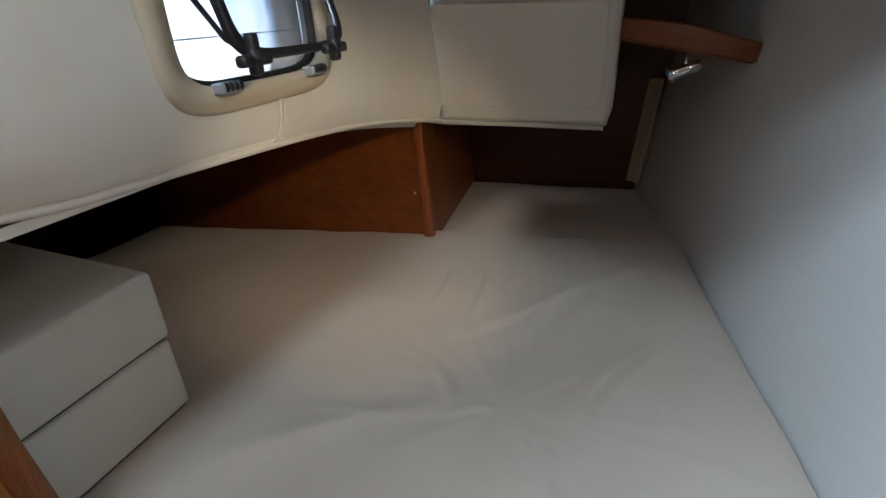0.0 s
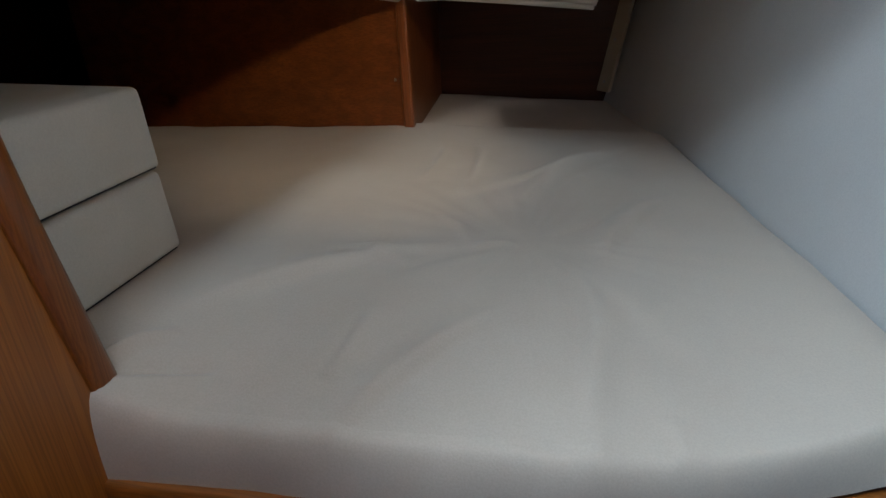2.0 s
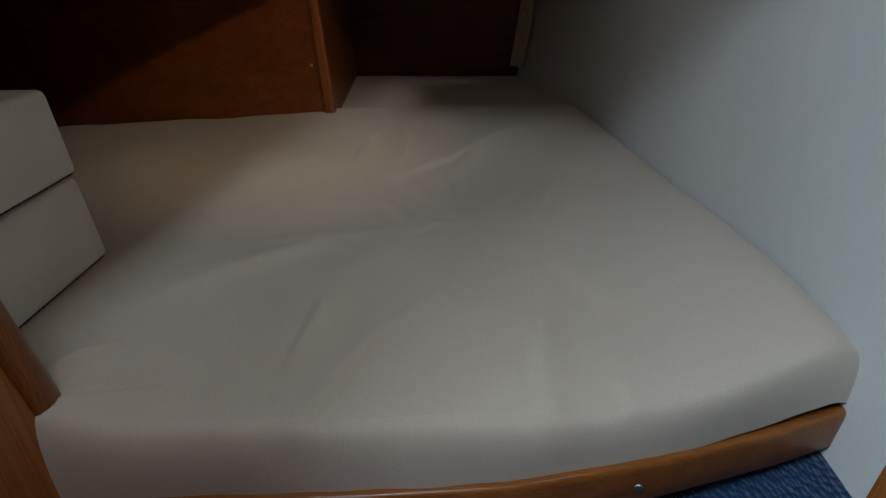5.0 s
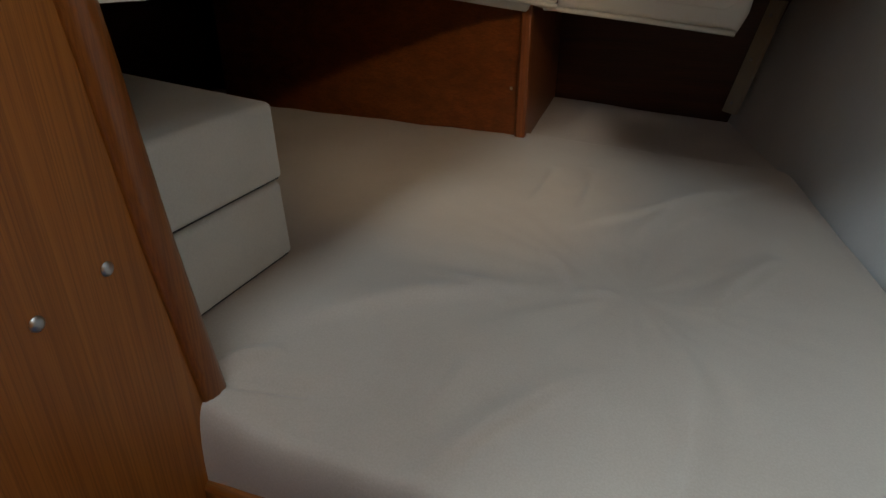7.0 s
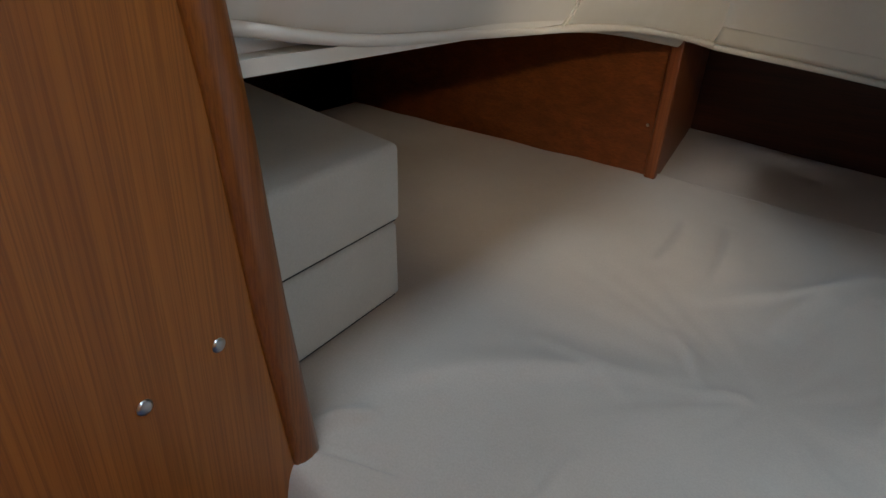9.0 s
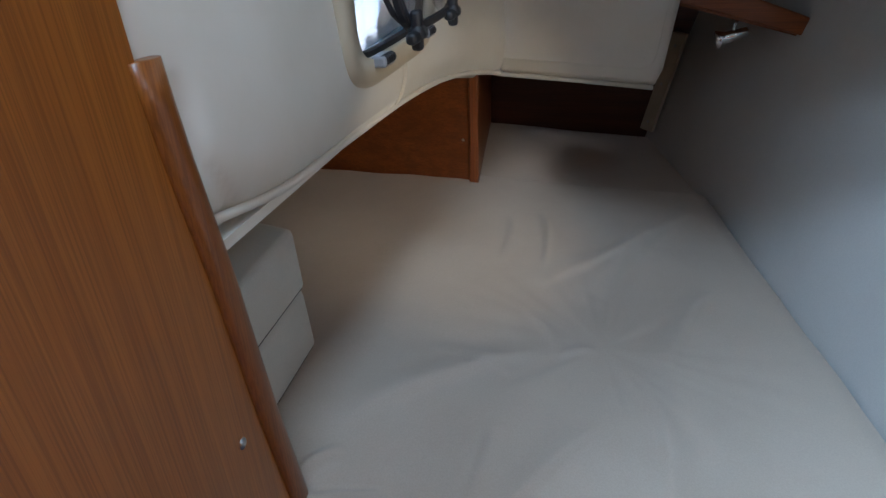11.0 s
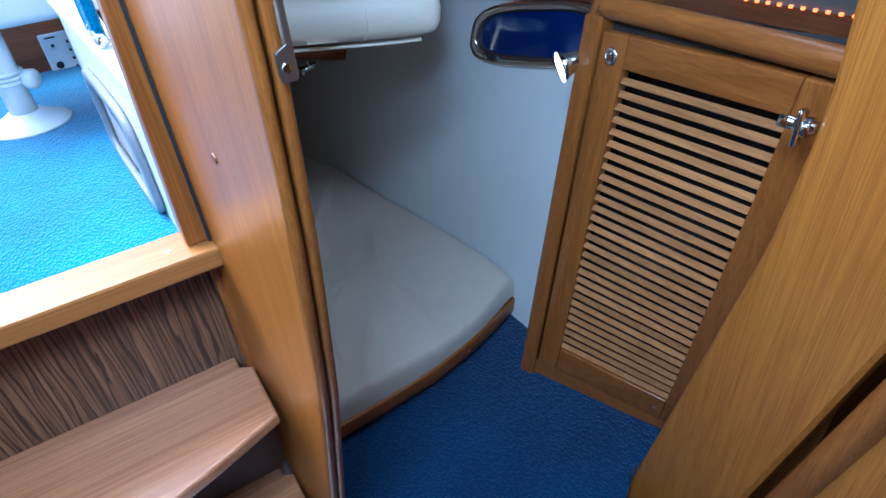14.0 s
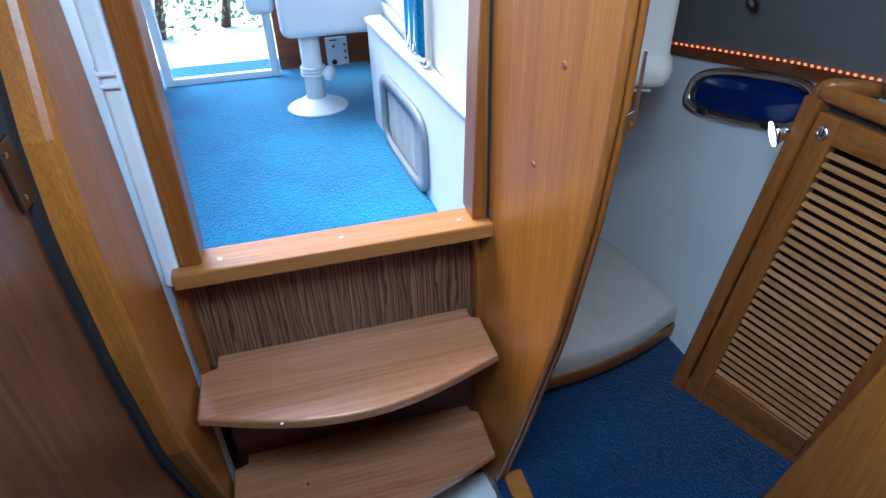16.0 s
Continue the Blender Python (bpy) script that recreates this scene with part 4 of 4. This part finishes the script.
part("case_side", lp_box(-0.36, -0.215, -0.19, 1.12, -0.03, 0.020, 0.006), wood_z, locker, "rounded locker post")
rail = [LP(-0.29, 1.10), LP(-0.285, 1.12), LP(-0.25, 1.135), LP(-0.18, 1.137), LP(0.4, 1.13), LP(1.35, 1.112)]
part("top_roll", tube(smooth_line(rail[2:], 6), 0.021, 14), wood_y, locker, "thick rounded top rail", smooth=True)
part("post_cap", tube(smooth_line([LP(-0.29, 1.06), LP(-0.288, 1.115), LP(-0.27, 1.145), LP(-0.22, 1.155, FACE * -0.02), LP(-0.17, 1.15, FACE * -0.10)], 5), [0.021] * 21, 10), wood_z, locker, smooth=True)
# same painted shade, in the gap under the top roll
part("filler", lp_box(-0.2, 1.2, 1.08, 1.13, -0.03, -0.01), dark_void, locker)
kn = LP(-0.10, 1.03, FACE * 0.012)
kd = LP(0, 1, FACE) - LP(0, 1, 0)
latch = part("push_latch", lathe(kn, kd, [(0, 0.017), (0.003, 0.0165), (0.005, 0.012), (0.004, 0.010)], 20), chrome_mat, locker, "chrome push latch", smooth=True)
part("button", brick(kn.x - 0.012, kn.x + 0.002, kn.y - 0.004, kn.y + 0.004, kn.z - 0.009, kn.z + 0.009, 0.003), chrome_mat, latch)
part("screw", lathe(LP(0.93, -0.06, FACE * 0.0125), kd, [(0, 0.004), (0.001, 0.003)], 10), steel_mat, locker)
solo("wall_locker_side", brick(1.16, 1.6, -0.62, -0.45, -0.17, 1.05), wood_z, "teak panel beside the locker", "wall", "structure")
reading_lamp((1.108, -0.002, 0.936), (-0.85, 0.42, -0.28), True, "lit chrome reading lamp on the locker post", (-0.026, 0.016, -0.011))
lamp_d = bpy.data.lights.new("reading_lamp_light", "SPOT")
lamp_d.energy, lamp_d.spot_size, lamp_d.spot_blend, lamp_d.color, lamp_d.shadow_soft_size = 6.5, radians(44), 0.9, (1.0, 0.80, 0.55), 0.02
new("reading_lamp_light", lamp_d).matrix_basis = look((1.03, 0.045, 0.905), (0.10, 1.15, 0.24))

# ---- cabin door standing open ----
def door_y(z):
    return interp(z, [-0.2, 0.15, 0.51, 0.81, 1.02, 1.16, 1.8], [-0.32, -0.379, -0.447, -0.502, -0.521, -0.515, -0.47])


cdoor = thing("cabin_door", (0.99, -0.6, FLOOR), "varnished teak cabin door standing open", "door")
rows = []
for u, dx in ((0, 0.012), (0.002, 0.004), (0.008, 0.0), (0.19, -0.012), (0.198, -0.006), (0.2, 0.03), (0.0, 0.034)):
    rows.append([(0.982 + dx, door_y(z) - u, z) for z in np.linspace(-0.165, 1.75, 34)])
rows.append(rows[0])
bm = sheet(rows)
bmesh.ops.remove_doubles(bm, verts=bm.verts, dist=1e-5)
bmesh.ops.holes_fill(bm, edges=bm.edges)
part("leaf", bm, wood_pale, cdoor)
hd = part("handle", join(tube([(0.99, -0.515, 0.995), (0.985, -0.49, 0.995), (0.975, -0.472, 0.998)], 0.009, 12), brick(0.965, 0.982, -0.506, -0.498, 0.972, 1.022, 0.0035)), chrome_mat, cdoor, "chrome lever catch", smooth=True)
part("rose", lathe((0.986, -0.510, 0.995), (-0.2, 1, 0), [(0, 0.015), (0.012, 0.012), (0.02, 0.007)], 14), chrome_mat, hd)


def jamb_y(z):
    return interp(z, [-0.2, 0.16, 0.79, 1.2, 1.8], [-0.535, -0.598, -0.717, -0.775, -0.80])


frame_r = thing("cabin_door_frame", (0.95, -0.75, 0), "teak door frame with a rounded edge", "door frame")
zj = np.linspace(-0.17, 1.78, 24)
rows = [[(0.965 + dx, jamb_y(z) - u, z) for z in zj] for u, dx in ((0.0, 0.05), (0.0, 0.0), (0.006, -0.010), (0.018, -0.016), (0.034, -0.014), (0.046, -0.004), (0.048, 0.02))]
part("jamb", sheet(rows), wood_z, frame_r, smooth=True)
rows = [[(0.965 + dx, jamb_y(z) - u, z) for z in zj] for u, dx in ((0.046, 0.0), (0.9, -0.03), (0.9, 0.05), (0.046, 0.05))]
part("panel", sheet(rows), wood_pale, frame_r)

# ---- saloon closing walls and ceiling ----
ROOF = [(-1.65, 1.65, -3.2, -1.05), (-1.65, -0.24, -1.05, -0.67), (0.24, 1.65, -1.05, -0.67), (-1.65, 1.65, -0.67, -0.55), (-1.65, 1.65, -0.55, -0.48), (-1.65, 0.35, -0.48, -0.18), (0.65, 1.65, -0.48, -0.18), (-1.65, 1.65, -0.18, 0.0)]
solo("ceiling_saloon", join(*[brick(*r, 1.82, 1.87) for r in ROOF]), ceil_mat, "pale saloon headliner with two hatch openings", "ceiling", "structure")
# unseen panel added to keep skylight out behind the overhead padding
solo("wall_cabin_light_stop", brick(0.975, 1.6, 1.31, 1.34, 1.03, 1.85), ceil_mat, "unseen grey panel that stops skylight behind the deck side", "wall", "structure")
# the second slab is added to close the same gap from above
solo("ceiling_cabin", join(brick(0.34, 1.6, 0.0, 1.0, CEIL, CEIL + 0.03), brick(0.97, 1.6, 1.0, 1.34, CEIL, CEIL + 0.03)), ceil_mat, "grey fabric headliner in the cabin", "ceiling", "structure")
# overhead sheet whose dark grey includes the shade under the seat
solo("ceiling_berth", brick(0.33, 1.6, 0.75, 1.95, 1.0, 1.03), ceil_mat, "underside of the cockpit seat, shade painted in dark grey", "ceiling", "structure")
solo("wall_saloon_front", brick(-1.65, 1.65, -3.25, -3.2, -0.2, 2.0), wood_pale, "teak panelled saloon end wall", "wall", "structure")
solo("wall_saloon_port", join(brick(-1.65, -1.6, -3.2, 0.0, -0.2, 1.05), brick(-1.65, -1.6, -3.2, 0.0, 1.55, 2.0), brick(-1.65, -1.6, -1.0, 0.0, 1.05, 1.55), brick(-1.65, -1.6, -3.2, -2.2, 1.05, 1.55)), gel_white, "white saloon side wall with a window opening", "wall", "structure")
solo("wall_saloon_side", brick(1.6, 1.65, -3.2, 0.3, -0.2, 2.0), wood_pale, "teak panelled saloon side wall", "wall", "structure")
solo("wall_above_cabin", brick(0.35, 1.6, 0.0, 0.02, 1.62, 1.97), wood_pale, "teak panel over the cabin door", "wall", "structure")

# ---- cockpit ----
ck = thing("coaming", (0.3, 0.5, 0.68), "white moulded cockpit side with a framed port", "coaming")


def coam_x(y):
    """The cockpit side runs inwards towards the stern."""
    return 0.306 - 0.075 * (y - 0.05)


wy, wz = np.linspace(0.05, 1.0, 60), np.linspace(0.60, 1.03, 40)
bm = sheet([[(coam_x(y), y, z) for y in wy] for z in wz])
bmesh.ops.delete(bm, geom=[f for f in bm.faces if in_window(f.calc_center_median().y, f.calc_center_median().z, 0.004)], context="FACES")
part("wall", bm, gel_white, ck)
part("top", prism([(coam_x(0.06) - 0.012, 0.06, 1.03), (0.3105, 0.06, 1.03), (0.3105, 1.0, 1.03), (coam_x(1.0) - 0.012, 1.0, 1.03)], (0, 0, 0.015), 0.004), gel_white, ck)
part("end", brick(coam_x(1.0), 0.30, 1.0, 1.015, 0.6, 1.045), gel_white, ck)
part("port_frame", ring_frame(lambda a, b, d: (coam_x(a) - 0.002 - d, a, b), oval(0.61, 0.80, 0.235, 0.125, 40, 5), oval(0.615, 0.797, 0.188, 0.092, 40, 5), 0.014), grey_plastic, ck, "pale grey port frame", smooth=True)
bench = thing("bench", (0.55, 0.9, 1.05), "white cockpit side bench with a pale pad", "bench")
part("base", brick(0.30, 0.80, 0.72, 1.75, 1.046, 1.07, 0.004), gel_white, bench)
part("pad", brick(0.305, 0.79, 0.725, 1.73, 1.071, 1.12, 0.02, 3), gel_white, bench)
back = thing("cockpit_end_panel", (0.15, 1.76, 0.68), "varnished wooden panel at the back of the cockpit", "panel")
part("board", brick(-0.075, 0.62, 1.75, 1.78, 0.66, 1.0), wood_red_x, back)
part("side_board", prism([(0.33, 1.30, 0.66), (0.385, 1.75, 0.66), (0.385, 1.75, 1.0), (0.33, 1.30, 1.0)], (0.02, 0, 0)), wood_red, back)
# a flat plate: the opening's depth is only its dark colour
part("vent_hole", prism([(0.350 + 0.0, 1.50 + 0.09 * (a - 0.5) * 2, b) for a, b in oval(0.5, 0.83, 0.5, 0.08, 20, 4)], (0.006, 0, 0)), dark_void, back, "opening painted as dark shade")
outlet = thing("switch_panel", (0.19, 1.745, 0.72), "white switch panel with small black switches", "switch panel")
part("plate", brick(0.138, 0.236, 1.735, 1.749, 0.64, 0.805, 0.003), gel_white, outlet)
for x, z, r in ((0.17, 0.695, 0.013), (0.172, 0.765, 0.006), (0.222, 0.77, 0.005), (0.222, 0.74, 0.005), (0.222, 0.71, 0.005), (0.222, 0.68, 0.005)):
    part("switch", lathe((x, 1.7345, z), (0, -1, 0), [(0, r), (0.006, r * 0.9)], 12), black_plastic, outlet)
part("caption_bar", brick(0.155, 0.19, 1.733, 1.7345, 0.79, 0.795), black_plastic, outlet)
table = thing("pedestal", (0.05, 1.27, 0.68), "white pedestal with a round foot carrying the helm seat", "pedestal")
part("foot", lathe((0.045, 1.225, 0.681), (0, 0, 1), [(0, 0.118), (0.006, 0.113), (0.03, 0.06), (0.04, 0.048)], 28), gel_white, table, smooth=True)
part("column", lathe((0.045, 1.225, 0.715), (0, 0, 1), [(0, 0.037), (0.26, 0.037)], 20), gel_white, table, smooth=True)
part("collar", join(*[lathe((0.045, 1.225, 0.805 + k * 0.013), (0, 0, 1), [(0, 0.045), (0.004, 0.048), (0.009, 0.045)], 20) for k in range(3)]), gel_white, table, smooth=True)
part("knob", lathe((0.075, 1.205, 0.815), (0.8, -0.6, 0), [(0, 0.01), (0.02, 0.012), (0.025, 0.028), (0.045, 0.028), (0.052, 0.018)], 16), gel_white, table, smooth=True)
seat = thing("helm_seat", (0.3, 1.3, 0.97), "white moulded helm seat on a pedestal", "seat")
part("shell", brick(-0.05, 0.78, 1.10, 1.60, 0.965, 1.20, 0.035, 4), vinyl("white_vinyl", (0.78, 0.78, 0.75), (0.72, 0.72, 0.70)), seat, smooth=True)
part("armrest", brick(-0.16, -0.055, 1.35, 1.60, 1.0, 1.18, 0.03, 4), gel_white, seat, smooth=True)
part("blue_cushion", brick(-0.2, -0.1, 1.5, 1.6, 1.10, 1.35, 0.02), carpet_out, seat, "blue seat cushion")
grab = thing("seat_frame", (0.4, 0.6, 1.05), "stainless tube frame on the cockpit side", "frame")
part("rail", tube([(0.285, 0.95, 1.056), (0.285, 0.4, 1.06), (0.29, 0.38, 1.06)], 0.011, 10), chrome_mat, grab, smooth=True)
for y in (0.50, 0.56):
    part("upright", tube([(0.285, y, 1.05), (0.285, y, 1.5)], 0.013, 10), chrome_mat, grab, smooth=True)
part("hose", tube([(0.288, 0.45, 1.05), (0.29, 0.45, 1.5)], 0.012, 8), carpet_out, grab, "blue hose")
cab = thing("cockpit_cabinet", (-0.58, 1.0, 0.68), "white cockpit cabinet with plain doors", "cabinet")
part("carcass", brick(-0.70, -0.572, 0.06, 1.66, 0.64, 1.5), gel_white, cab)
for y0, y1 in ((0.10, 0.50), (0.52, 0.92), (0.94, 1.28), (1.30, 1.62)):
    for z0, z1 in ((0.72, 1.02), (1.035, 1.45)):
        d = part("door", brick(-0.571, -0.558, y0, y1, z0, z1, 0.003), gel_white, cab)
        part("catch", brick(-0.557, -0.55, y1 - 0.04, y1 - 0.02, z1 - 0.03, z1 - 0.02, 0.002), grey_plastic, d)
gd = thing("cockpit_door", (-0.3, 1.68, 0.68), "white door frame at the back of the cockpit, open", "door")
for x0, x1, z0, z1 in ((-0.56, -0.525, 0.68, 1.9), (-0.115, -0.08, 0.68, 1.9), (-0.525, -0.115, 0.68, 0.71)):
    part("frame", brick(x0, x1, 1.66, 1.69, z0, z1, 0.004), gel_white, gd)

# ---- outside ----
solo("ground", brick(-400, 400, -400, 800, -0.9, -0.5), dock_mat, "pale sunlit quay", "ground", "structure")


def leafy_bush(at, h, seed):
    rnd = random.Random(seed)
    t = thing("bush", at, "leafy green bush on the sunlit quay", "bush", "quay bushes")
    part("trunk", tube([(at[0], at[1], at[2]), (at[0] + 0.1, at[1], at[2] + h * 0.3), (at[0], at[1] + 0.1, at[2] + h * 0.6)], [0.07, 0.05, 0.02], 8), wood_dark, t)
    bm = bmesh.new()
    for _ in range(520):
        a, r, z = rnd.random() * 6.283, rnd.random() ** 0.6 * h * 0.4, rnd.gauss(0.42, 0.22) * h
        c = Vector((at[0] + r * math.cos(a), at[1] + r * math.sin(a), at[2] + max(0.06 * h, z)))
        s = [Vector((rnd.uniform(-1, 1), rnd.uniform(-1, 1), rnd.uniform(-1, 1))) * 0.07 * h / 2 for _ in range(3)]
        bm.faces.new([bm.verts.new(c + q) for q in s])
    part("crown", bm, leaf_mat, t)


for k, (x, y, h) in enumerate(((-1.55, 7.6, 1.7), (-0.75, 8.0, 1.5), (0.1, 7.8, 1.6), (-2.5, 8.4, 2.0), (1.2, 8.8, 1.8))):
    leafy_bush((x, y, -0.5), h, k)
